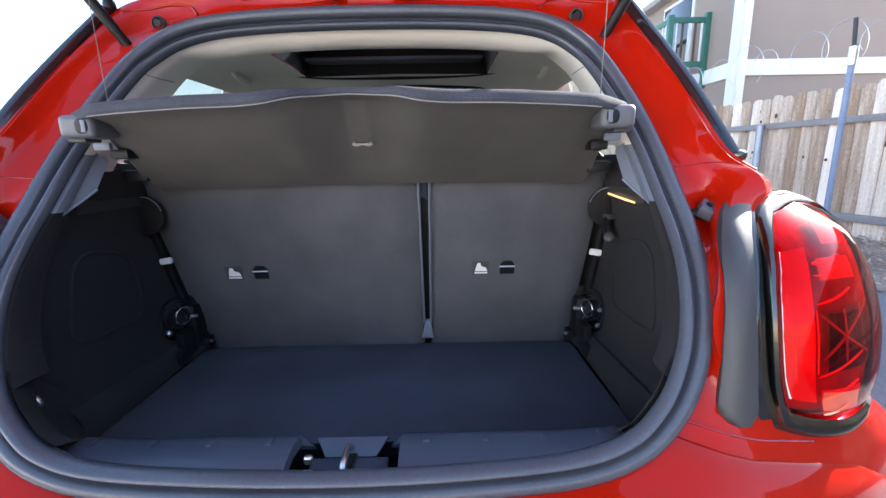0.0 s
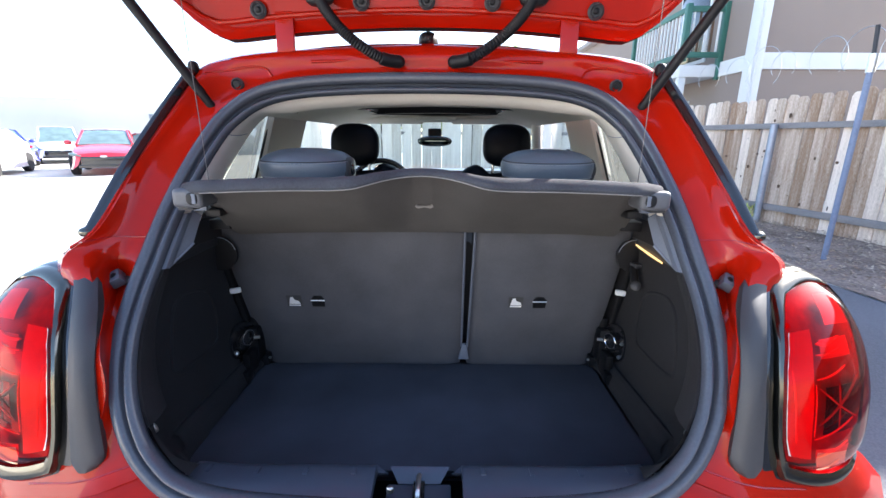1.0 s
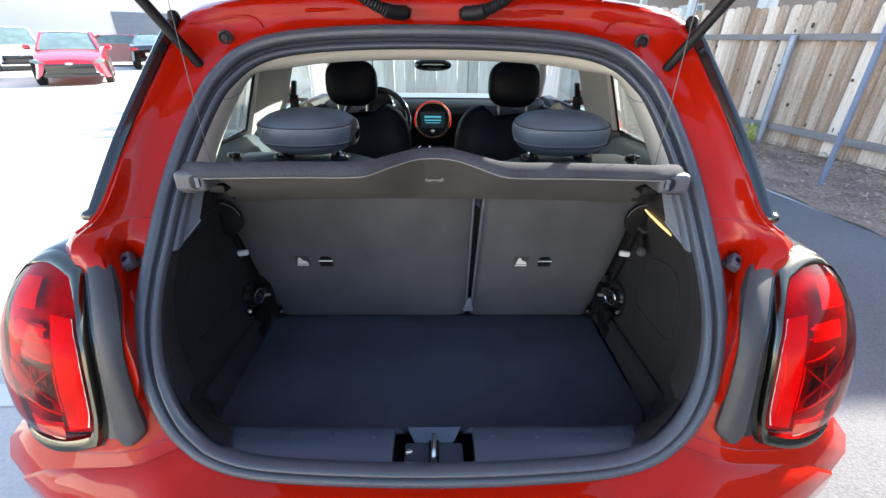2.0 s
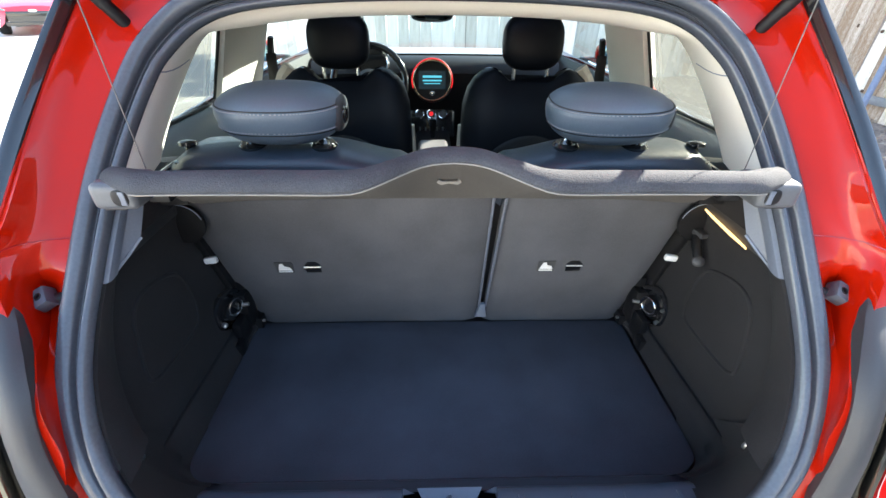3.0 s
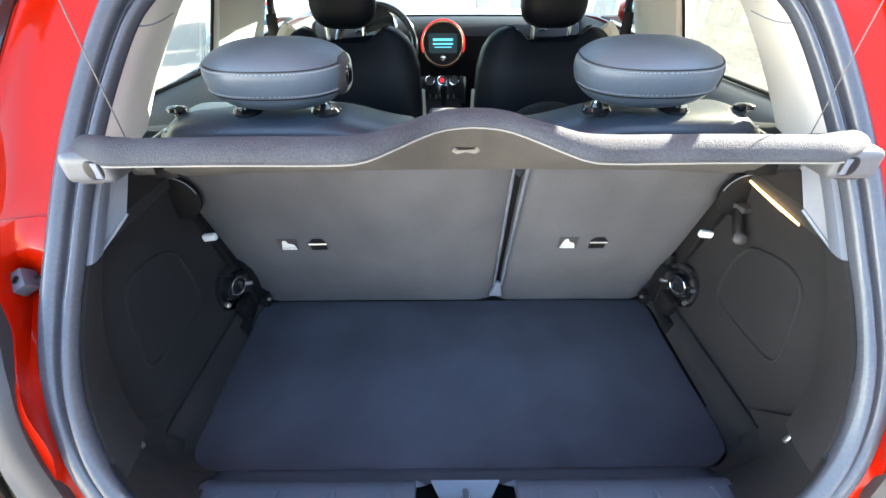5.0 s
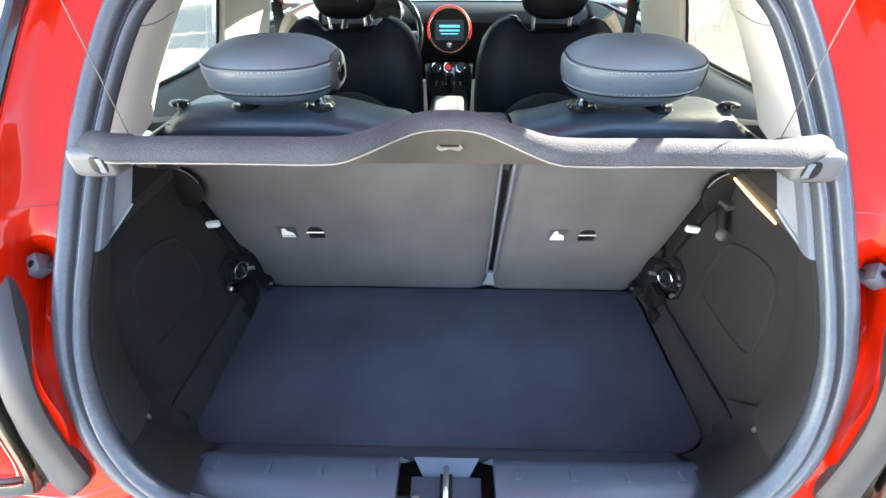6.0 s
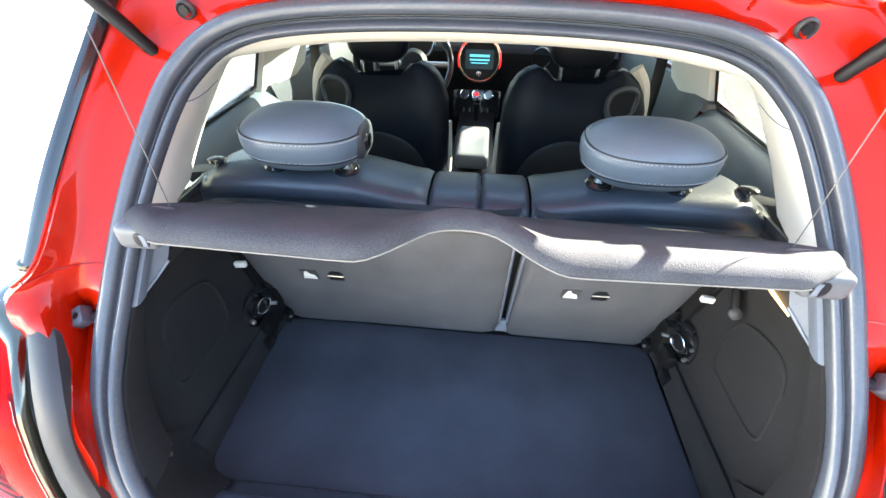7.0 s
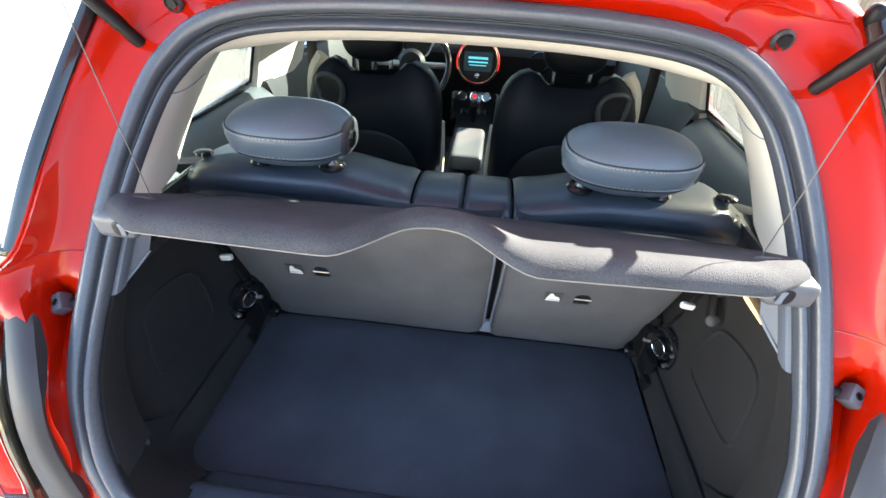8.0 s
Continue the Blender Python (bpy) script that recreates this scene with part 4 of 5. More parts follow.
    part("lamp_cladding", sheet(rows), CLADDING, car, "satin grey plastic cladding strip")
    part("lamp_gap_strip", sheet(dark), BLACK, car, "gloss black strip beside the lamp")
    # joints between body and bumper under the cladding
    # rubber bump stop on the pillar
    tilt = Matrix.Rotation(radians(40), 3, 'X') @ Matrix.Rotation(radians(sgn * 10), 3, 'Y') @ Matrix.Rotation(radians(sgn * -32), 3, 'Z')
    turn = tuple(math.degrees(a) for a in tilt.to_euler('XYZ'))
    at_stop = m(.602, .706, .948)
    stop = part("bump_stop", block(*at_stop, .027, .030, .022, .004, turn=turn), STOPGREY, car, "square grey rubber bump stop")
    part("stop_mount", tube([at_stop + m(-.018, .012, -.008), at_stop + m(-.004, .004, -.004)], [.010, .009], 12), MATBLACK, stop)
    hole_at = Matrix.Translation(at_stop) @ tilt.to_4x4()
    part("stop_hole", lathe([(.0005, .0112), (.0036, .0112), (.0048, .0122), (.0058, .0112)], 16, hole_at @ pose(-sgn * .003, 0, 0)), MATBLACK, stop)
    # buffer cup in the upper corner of the opening
    cup = part("buffer_cup", lathe([(.0155, 0), (.0155, .004), (.012, .008), (.009, .004), (.0065, -.008), (.002, -.010)], 22, pose(sgn * .454, 1.000, 1.342, 98, 0, 0)), PLASTIC, car)
    part("cup_hole", lathe([(.001, .002), (.0075, .002), (.0075, .003), (.001, .003)], 16, pose(sgn * .454, .994, 1.342, 98, 0, 0)), MATBLACK, cup)


tail_lamp(-1)
tail_lamp(1)
for sgn in (-1, 1):
    # black window edging down the rear pillar, with a chrome cap at the belt line
    edge = curve([(sgn * .646, .722, 1.040), (sgn * .620, .803, 1.15), (sgn * .593, .887, 1.25), (sgn * .575, .945, 1.315), (sgn * .558, .993, 1.370)], 24)
    part("window_edging", tube(edge, 0.0125, 10, flat=0.6, up=(0, 1, 0.4)), BLACK, car)
    part("belt_cap", pod(sgn * .655, .735, 1.038, .016, .024, .011), DARKCHROME, car)
    part("belt_strip", tube(curve([(sgn * .662, .75, 1.030), (sgn * .708, 1.0, 1.018), (sgn * .755, 1.4, 1.008), (sgn * .795, 2.0, 1.004), (sgn * .80, 2.7, 1.00)], 16), 0.008, 8), CHROME, car)

# ---- tailgate, open overhead ----
GATE = [(1.105, 1.512), (1.090, 1.490), (1.068, 1.484), (1.056, 1.494), (1.044, 1.515), (1.030, 1.555), (1.005, 1.590), (.93, 1.625), (.80, 1.67), (.62, 1.74), (.44, 1.82), (.27, 1.91)]
rows = []
for k, (y, z) in enumerate(GATE):
    w = .575 + .03 * min(1, k / 7) + (.02 if k > 8 else 0)
    row = []
    for u in [i / 20 - 1 for i in range(41)]:
        a = abs(u)
        corner = max(0, (a - .82) / .18)
        row.append((w * u, y - .07 * corner ** 2 * (1 if k < 7 else 0.3), z - .045 * a ** 2 + .085 * corner ** 2 + (.012 if 7 <= k and .25 < a < .7 else 0)))
    rows.append(row)
outer = [[(p[0], p[1] + .02, p[2] + .07) for p in r] for r in rows]
gate = part("tailgate", sheet(rows + outer[::-1], closed_u=True), RED, car, "open red tailgate with its inner side down")
part("gate_edge_strip", tube([(p[0], p[1] + .004, p[2] - .002) for p in rows[1]], 0.007, 8), MATBLACK, gate)
part("gate_rim", tube([(p[0], p[1] - .004, p[2]) for p in rows[4]], 0.006, 8), RED, gate)
for x in (-.40, -.155, 0, .155, .40):
    zs = 1.533 - .045 * (x / .58) ** 2
    stud = part("buffer_stud", lathe([(.002, .0), (.017, .0), (.020, .005), (.014, .010), (.010, .006), (.002, .006)], 20, pose(x, 1.034, zs, 98, 0, 0)), PLASTIC, gate)
    part("stud_core", pod(x, 1.027, zs, .007, .004, .007), MATBLACK, stud)
for sgn in (-1, 1):
    # hinge strap from the roof to the gate
    part("hinge", slab([(sgn * .322, 1.03, 1.385), (sgn * .366, 1.03, 1.383), (sgn * .366, 1.040, 1.515), (sgn * .322, 1.040, 1.515)], (0, .012, 0), bevel=.003), RED, gate, "pink-lit red hinge strap")
    # ribbed cable boot
    path = curve([(sgn * .055, .995, 1.392), (sgn * .10, .970, 1.396), (sgn * .155, .945, 1.425), (sgn * .20, .958, 1.465), (sgn * .232, .985, 1.505), (sgn * .250, 1.015, 1.535)], 110)
    ribs = [.0128 if i % 2 else .0106 for i in range(110)]
    ribs[:24] = [.010 + .0045 * min(1, i / 4) for i in range(24)]
    part("cable_boot", tube(path, ribs, 12), MATBLACK, gate, "ribbed black rubber cable boot")
    part("boot_foot", pod(sgn * .250, 1.018, 1.537, .034, .014, .022), MATBLACK, gate)
    # gas strut
    a, b = Vector((sgn * .500, .962, 1.283)), Vector((sgn * .655, .825, 1.60))
    strut = part("gas_strut", tube([a + (b - a) * f for f in (.10, .93)], .011, 12), MATBLACK, gate, "black gas strut")
    part("strut_rod", tube([a + (b - a) * f for f in (.93, 1.0)], .006, 10), STEEL, strut)
    part("strut_end", tube([a + (b - a) * f for f in (-.02, .02, .10)], [.006, .010, .010], 10), MATBLACK, strut)
    part("strut_ball", pod(a.x, a.y + .01, a.z, .009, .014, .009), STEEL, strut)
    part("roof_corner_cap", pod(sgn * .556, 1.0, 1.378, .012, .012, .016), MATBLACK, car)
fin = part("antenna_base", pod(0, 1.13, 1.462, .026, .055, .022), MATBLACK, car)
part("antenna_rod", tube([(0, 1.14, 1.47), (0, 1.02, 1.60), (0, .98, 1.64)], [.005, .004, .002], 8), MATBLACK, fin)

# ---- cabin ----
side_x = lambda y, z: .655 + .115 * (min(y, 1.9) - .8) - .04 * max(0, y - 2.2) - .32 * (z - 1.03)
liner = bmesh.new()
SUNROOF = ((1.20, 1.64), (1.93, 2.36))
ly = [1.02, 1.08, 1.20, 1.64, 1.80, 1.93, 2.36, 2.50, 2.70]
lx = [-.60, -.57, -.50, -.33, 0, .33, .50, .57, .60]
vs = [[liner.verts.new((x, y, 1.352 - .06 * (abs(x) / .6) ** 4 - (.02 if y > 2.6 else 0) - (.012 if y < 1.05 else 0))) for x in lx] for y in ly]
for i in range(len(ly) - 1):
    for j in range(len(lx) - 1):
        if i in (2, 5) and 3 <= j < 5:
            continue
        liner.faces.new((vs[i][j], vs[i][j + 1], vs[i + 1][j + 1], vs[i + 1][j]))
headliner = part("headliner", liner, CREAM, car, "cream cloth headliner")
for y0, y1 in SUNROOF:
    loopr = [(-.33, y0, 1.352), (.33, y0, 1.352), (.33, y1, 1.352), (-.33, y1, 1.352)]
    bm = bmesh.new()
    for i in range(4):
        p, q = loopr[i], loopr[(i + 1) % 4]
        bm.faces.new([bm.verts.new(v) for v in (p, q, (q[0] * .87, q[1], 1.448), (p[0] * .87, p[1], 1.448))])
    frame_ob = part("sunroof_frame", bm, MATBLACK, headliner)
    part("frame_lip", tube(curve(loopr, 60, closed=True), .010, 8, closed=True), MATBLACK, frame_ob)
    part("sun_blind", block(0, y1 - .045, 1.39, .62, .07, .012, .004), SEATCLOTH, frame_ob)
for sgn in (-1, 1):
    part("grab_handle", tube(curve([(sgn * .50, 1.42, 1.335), (sgn * .495, 1.44, 1.315), (sgn * .50, 1.53, 1.310), (sgn * .505, 1.55, 1.335)], 12), .010, 8), CREAM, headliner)
    m = lambda x, y, z: (sgn * x, y, z)
    # rear pillar trim between hatch and side window
    rows = []
    for z, ye in ((1.03, 1.03), (1.06, 1.035), (1.10, 1.045), (1.16, 1.06), (1.22, 1.085), (1.28, 1.12), (1.33, 1.17)):
        xl = lerp(z, [(p[1], p[0]) for p in HATCH[8:]])
        xa, ya = xl - .036, rear_y(z) + .05
        xb = side_x(ye, z) - .02
        rows.append([m(xa, ya, z), m(xa + .012, ya + .07, z), m(xa + (xb - xa) * .5, ya + (ye - ya) * .55, z), m(xb, ye, z), m(xb + .02, ye + .01, z)])
    part("rear_pillar_trim", sheet(rows), CREAM, car)
    # side window, its dark rim, and the door window further on
    edge_y = 1.708 + sgn * .033
    quarter = [m(side_x(y, z), y, z) for y, z in ((1.00, 1.020), (1.76, .990), (1.78, 1.34), (1.16, 1.34))]
    part("quarter_window", sheet([quarter[:2], [quarter[3], quarter[2]]]), PRIVACY, car)
    part("quarter_rim", tube([m(side_x(y, z) - .012, y, z) for y, z in ((1.13, 1.052), (edge_y - .03, 1.004), (edge_y - .004, 1.014), (edge_y, 1.12), (edge_y + .02, 1.34))], .0048, 8), MATBLACK, car)
    door = [m(side_x(y, z), y, z) for y, z in ((1.78, 1.02), (2.78, 1.0), (2.86, 1.02), (2.45, 1.34), (1.80, 1.34))]
    part("door_window", sheet([[door[0], door[1]], [door[4], door[3]]]), GLASS, car)
    # middle pillar, cream inside
    rows = []
    for z in (.96, 1.0, 1.06, 1.14, 1.22, 1.30, 1.345):
        rows.append([m(side_x(y, z) - d, y, z) for y, d in ((edge_y + .004, .006), (edge_y + .016, .03), (edge_y + .11, .058), (1.97, .07), (2.08, .06), (2.11, .0))])
    part("middle_pillar_trim", sheet(rows), CREAM, car)
    # windscreen pillar
    part("front_pillar", tube([m(.585, 2.52, 1.345), m(.66, 2.80, 1.15), m(.70, 3.05, .99)], .032, 10), CREAM, car)
    # trim under the side windows
    rows = []
    for y in (.98, 1.10, 1.25, 1.45, 1.65, 1.72):
        zb = 1.047 - .09 * (y - 1.15)
        xo = side_x(y, zb)
        rows.append([m(xo, y, zb), m(xo - .035, y, zb - .005), m(xo - .075, y, zb - .04), m(xo - .10, y, zb - .12), m(xo - .11, y, .80), m(xo - .09, y, .60), m(xo - .09, y, .35)])
    part("quarter_trim", sheet(rows), WINDOWLIT, car, "dark grey moulded side trim")
    rows = []
    for y in (1.72, 1.95, 2.3, 2.6, 2.95):
        xo = side_x(y, 1.01)
        rows.append([m(xo, y, 1.01), m(xo - .05, y, 1.005), m(xo - .07, y, .95), m(xo - .09, y, .80), m(xo - .07, y, .62), m(xo - .07, y, .35)])
    part("door_trim", sheet(rows), PLASTIC, car)
    part("seat_side_filler", block(sgn * .605, .985, .988, .13, .30, .03, .010), PLASTIC, car)
    # seat belts: front one at the pillar, rear one across the trim
    part("belt_guide", block(sgn * .650, 2.02, 1.13, .02, .03, .08, .008, turn=(10, sgn * -12, 0)), MATBLACK, car)
    part("front_belt", tube(curve([m(.648, 2.00, 1.11), m(.64, 1.96, .98), m(.61, 1.90, .82), m(.58, 1.86, .62)], 10), .020, 8, flat=.12, up=(0, 1, 0)), MATBLACK, car)
    part("rear_belt", tube(curve([m(.63, 1.00, 1.055), m(.60, 1.06, 1.03), m(.56, 1.10, 1.02), m(.53, 1.13, 1.0)], 8), .020, 8, flat=.12), MATBLACK, car)
    # door mirror
    mir = part("door_mirror", pod(sgn * .93, 2.62, 1.04, .085, .05, .055, px=3, pz=3), RED, car, "red door mirror housing")
    part("mirror_glass", pod(sgn * .93, 2.578, 1.04, .080, .012, .051, px=3), MIRRORGLASS, mir)
    part("mirror_stem", block(sgn * .82, 2.63, 1.0, .10, .05, .04, .01), MATBLACK, mir)


def front_seat(x, beige_side):
    seat = part("front_seat", pod(x, 1.80, .50, .25, .28, .11, px=4, pz=4), SHADEDLEATHER, car, "black leather front seat")
    rows = []
    for z, hw, y, dep in ((.55, .205, 1.60, .12), (.65, .215, 1.585, .12), (.78, .225, 1.575, .12), (.90, .226, 1.585, .115), (1.0, .220, 1.605, .105), (1.05, .205, 1.62, .09), (1.082, .184, 1.632, .07),
                          (1.102, .160, 1.640, .055), (1.113, .132, 1.646, .038), (1.117, .095, 1.650, .022)):
        row = []
        for a in [2 * math.pi * i / 32 for i in range(32)]:
            c, s = math.cos(a), math.sin(a)
            across = abs(c) ** .5
            dip = -.042 * ease01((z - .98) / .13) * ease01((.118 - across * hw) / .06)
            row.append((x + hw * math.copysign(across, c), y + dep * .5 + dep * .5 * math.copysign(abs(s) ** .6, s) + .03 * (abs(c) ** 4) * (1 if s > 0 else .4), z + dip))
        rows.append(row)
    bm = sheet(rows, closed_v=True)
    bm.faces.new(list(bm.verts)[-32:])
    back = part("backrest", bm, SHADEDLEATHER, seat)
    # moulded shell and map pocket on the back
    arch = curve([(x - .17, 1.574, .60), (x - .165, 1.568, .78), (x - .11, 1.568, .885), (x, 1.570, .925), (x + .11, 1.568, .885), (x + .165, 1.568, .78), (x + .17, 1.574, .60)], 30)
    part("back_shell", sheet([[(p.x, p.y - .002, p.z) for p in arch], [((p.x - x) * .9 + x, p.y - .008, (p.z - .75) * .93 + .75) for p in arch], [((p.x - x) * .1 + x, 1.563, .70) for p in arch]]),
         MATBLACK, back)
    side = beige_side
    loop_pts = curve([(x + side * dx, 1.597 + .03 * max(0, dx - .12) / .06, z) for dx, z in ((.085, 1.035), (.10, 1.068), (.145, 1.075), (.172, 1.055), (.168, 1.005), (.140, .985), (.098, .992))], 36, closed=True)
    handle = part("entry_handle", tube(loop_pts, .009, 8, closed=True), PLASTIC, back, "black seat release loop")
    part("handle_pad", slab([(p.x, p.y - .001, p.z) for p in loop_pts[::2]], (0, .006, 0)), MATBLACK, handle)
    for zc, w in ((.955, .195), (.885, .205)):
        part("seam", tube(curve([(x - w, 1.612 + (1.0 - zc) * .1, zc - .05), (x - w * .6, 1.604, zc - .012), (x, 1.600, zc), (x + w * .6, 1.604, zc - .012), (x + w, 1.612 + (1.0 - zc) * .1, zc - .05)], 24), .0018, 6), LEATHER, back)
    part("piping", tube(curve([(x + side * .202, 1.66, .62), (x + side * .219, 1.66, .80), (x + side * .216, 1.67, .95), (x + side * .20, 1.675, 1.06), (x + side * .165, 1.68, 1.115)], 14), .022, 8), BEIGE, back)
    part("piping", tube(curve([(x - side * .205, 1.665, .60), (x - side * .221, 1.665, .78), (x - side * .217, 1.675, .93)], 12), .016, 8), BEIGE, back)
    head = part("headrest", pod(x, 1.685, 1.190, .097, .052, .084, px=3.0, pz=2.9, nu=32, nv=16, turn=(-8, 0, 0)), SHADEDLEATHER, seat, "black leather front headrest")
    for dx in (-.055, .055):
        part("post", tube([(x + dx, 1.672, 1.06), (x + dx, 1.676, 1.13)], .006, 10), CHROME, head)


front_seat(-.320, -1)
front_seat(.297, 1)

dash = part("dashboard", sheet([[(x, y - .05 * (abs(x) / .7) ** 2, z) for x in [i / 10 * .68 for i in range(-10, 11)]]
                                for y, z in ((3.20, .985), (3.0, 1.0), (2.82, .995), (2.74, .97), (2.70, .92), (2.72, .82), (2.76, .70), (2.85, .55), (2.95, .35))]), MATBLACK, car)
part("dash_top_pad", sheet([[(x, y - .05 * (abs(x) / .7) ** 2, z) for x in [i / 10 * .66 for i in range(-10, 11)]] for y, z in ((3.19, .993), (3.0, 1.008), (2.84, 1.003))]), GREYTRIM, dash)
face = pose(-.022, 2.69, .885, 90 - 10, 0, 0)
hub = part("centre_display", lathe([(.113, -.05), (.117, .0), (.111, .018), (.101, .020), (.099, .010), (.09, .008), (.002, .008)], 48, face), MATBLACK, dash, "round centre display with lit ring")
part("display_ring", tube([face @ Vector((.104 * math.cos(a), .104 * math.sin(a), .021)) for a in [2 * math.pi * i / 48 for i in range(48)]], .0055, 8, closed=True), GOLDRING, hub, "pale gold display ring")
part("ring_light", tube([face @ Vector((.1105 * math.cos(a), .1105 * math.sin(a), .016)) for a in [math.radians(-20 + 220 * i / 40) for i in range(41)]], .0050, 8), REDGLOW, hub)
bm = bmesh.new()
for y0, h, w in ((.014, .012, .105), (-.004, .008, .105), (-.018, .005, .09)):
    slab([face @ Vector((-w / 2, y0, .0095)), face @ Vector((w / 2, y0, .0095)), face @ Vector((w / 2, y0 + h, .0095)), face @ Vector((-w / 2, y0 + h, .0095))], face.to_3x3() @ Vector((0, 0, .001)), bm)
part("screen_lines", bm, SCREENGLOW, hub)
part("screen_panel", slab([face @ Vector(p) for p in ((-.075, -.045, .0085), (.075, -.045, .0085), (.075, .05, .0085), (-.075, .05, .0085))], face.to_3x3() @ Vector((0, 0, .0006))), SCREENDIM, hub)
part("display_knob", lathe([(.014, .008), (.014, .018), (.010, .020), (.002, .020)], 18, face @ pose(0, -.068, 0)), CHROME, hub)
stack = part("console_panel", block(-.025, 2.80, .68, .28, .10, .30, .02, turn=(-18, 0, 0)), BLACK, dash)
for k, dx in enumerate((-.068, 0, .068)):
    at = pose(-.028 + dx, 2.752, .685, 72, 0, 0)
    dial = part("climate_dial", lathe([(.026, 0), (.026, .012), (.020, .020), (.002, .020)], 22, at), BLACK, stack)
    part("dial_ring", tube([at @ Vector((.024 * math.cos(a), .024 * math.sin(a), .016)) for a in [2 * math.pi * i / 22 for i in range(22)]], .003, 6, closed=True), CHROME, dial)
    if k == 1:
        part("dial_light", lathe([(.001, .0205), (.012, .0205), (.012, .0215), (.001, .0215)], 16, at), REDGLOW, dial)
for k in range(5):
    part("toggle", tube([(-.028 + .034 * (k - 2), 2.735, .615), (-.028 + .034 * (k - 2), 2.70, .600)], .005 if k != 2 else .012, 8), STEEL, stack)
console = part("centre_console", block(-.02, 2.35, .47, .20, .85, .26, .03), MATBLACK, dash)
part("armrest", block(-.02, 2.10, .655, .145, .34, .07, .028, segs=4), PALEHIDE, console, "grey leather centre armrest")
part("gear_lever", tube([(-.02, 2.58, .60), (-.02, 2.56, .70)], [.012, .02], 12), BLACK, console)
for dx in (-.10, .06):
    part("belt_buckle", block(dx, 1.98, .57, .024, .03, .05, .006), REDINNER, console)
for x in (-.45, .30, .50):
    part("air_vent", tube([(x + .05 * math.cos(a), 2.70, .90 + .05 * math.sin(a)) for a in [2 * math.pi * i / 26 for i in range(26)]], .006, 8, closed=True), BLACK, dash)
wheel_at = pose(-.335, 2.42, .92, 68, 0, 0)
wheel = part("steering_wheel", tube([wheel_at @ Vector((.18 * math.cos(a), .18 * math.sin(a), 0)) for a in [2 * math.pi * i / 40 for i in range(40)]], .016, 10, closed=True), BLACK, dash)
part("wheel_hub", lathe([(.02, -.06), (.06, -.04), (.07, .0), (.05, .02), (.002, .02)], 24, wheel_at), MATBLACK, wheel)
for a in (0, 180, 270):
    part("spoke", tube([wheel_at @ Vector((r * math.cos(radians(a)), r * math.sin(radians(a)), 0)) for r in (.05, .17)], .014, 8), STEEL, wheel)
gauge_at = pose(-.335, 2.62, .98, 72, 0, 0)
cluster = part("gauge", lathe([(.075, -.05), (.085, .01), (.078, .014), (.07, .004), (.002, .004)], 32, gauge_at), BLACK, dash)
part("gauge_ring", tube([gauge_at @ Vector((.08 * math.cos(a), .08 * math.sin(a), .013)) for a in [2 * math.pi * i / 36 for i in range(36)]], .006, 8, closed=True), CHROME, cluster)
inside = part("rear_view_mirror", pod(-.022, 2.80, 1.197, .115, .02, .034, px=3.2, nu=32), BLACK, car, "black rear-view mirror")
part("mirror_face", pod(-.022, 2.786, 1.197, .104, .010, .028, px=3.2, nu=32), DARKMIRROR, inside)
part("mirror_foot", block(-.022, 2.83, 1.25, .09, .05, .06, .012), MATBLACK, inside)
for sgn in (-1, 1):
    part("sun_visor", block(sgn * .30, 2.60, 1.325, .42, .13, .018, .007, turn=(-14, 0, 0)), CREAM, headliner)
part("overhead_console", block(0, 2.50, 1.325, .22, .16, .03, .01), CREAM, headliner)
part("windscreen", sheet([[(.60 * u, 2.71 + .02 * (1 - u * u), 1.37 - .04 * u * u) for u in (-1, -.5, 0, .5, 1)], [(.70 * u, 3.24 - .12 * u * u, .985) for u in (-1, -.5, 0, .5, 1)]]), SCREENGLASS, car)
part("cabin_floor", block(0, 2.15, .30, 1.46, 2.1, .04, .01), CARPET, car)
part("underbody", block(0, 2.15, .22, 1.40, 3.3, .06, .02), MATBLACK, car)
bonnet = []
for y, z, w in ((3.20, .985, .74), (3.5, .95, .76), (3.8, .88, .75), (4.02, .76, .70), (4.10, .55, .66), (4.08, .28, .64)):
    bonnet.append([(w * u, y - .10 * u * u, z - .05 * u ** 4) for u in [i / 8 - 1 for i in range(17)]])
part("bonnet", sheet(bonnet), RED, car)


def road_wheel(parent, x, y, r=.31, w=.19):
    sg = 1 if x > 0 else -1
    ty = part("wheel", lathe([(r * .62, -w / 2), (r * .9, -w / 2), (r, -w * .36), (r, w * .36), (r * .9, w / 2), (r * .62, w / 2)], 28, pose(x, y, r, 0, 90, 0)), TYRE, parent)
    part("rim", lathe([(.03, w * .42), (r * .2, w * .44), (r * .55, w * .40), (r * .64, w * .48), (r * .64, -w * .2), (.03, -w * .2)], 20, pose(x, y, r, 0, 90 * sg, 0)), RIM, ty)


for x in (-.74, .74):
    for y in (1.05, 3.45):
        road_wheel(car, x, y)

# ---- ground and surroundings ----
bm = bmesh.new()
bmesh.ops.create_grid(bm, x_segments=4, y_segments=4, size=400)
piece("ground", bm, CONCRETE, "pale sunlit parking-lot paving", "ground", kind="structure", smooth=False)
piece("lane_asphalt", slab([(.2, -12, 0), (4.2, -12, 0), (3.45, 3.0, 0), (3.3, 4.2, 0), (3.0, 7.4, 0), (.2, 7.4, 0)], (0, 0, .006)), ASPHALT, "dark asphalt lane beside the fence", "road", kind="structure", smooth=False)
rows = []
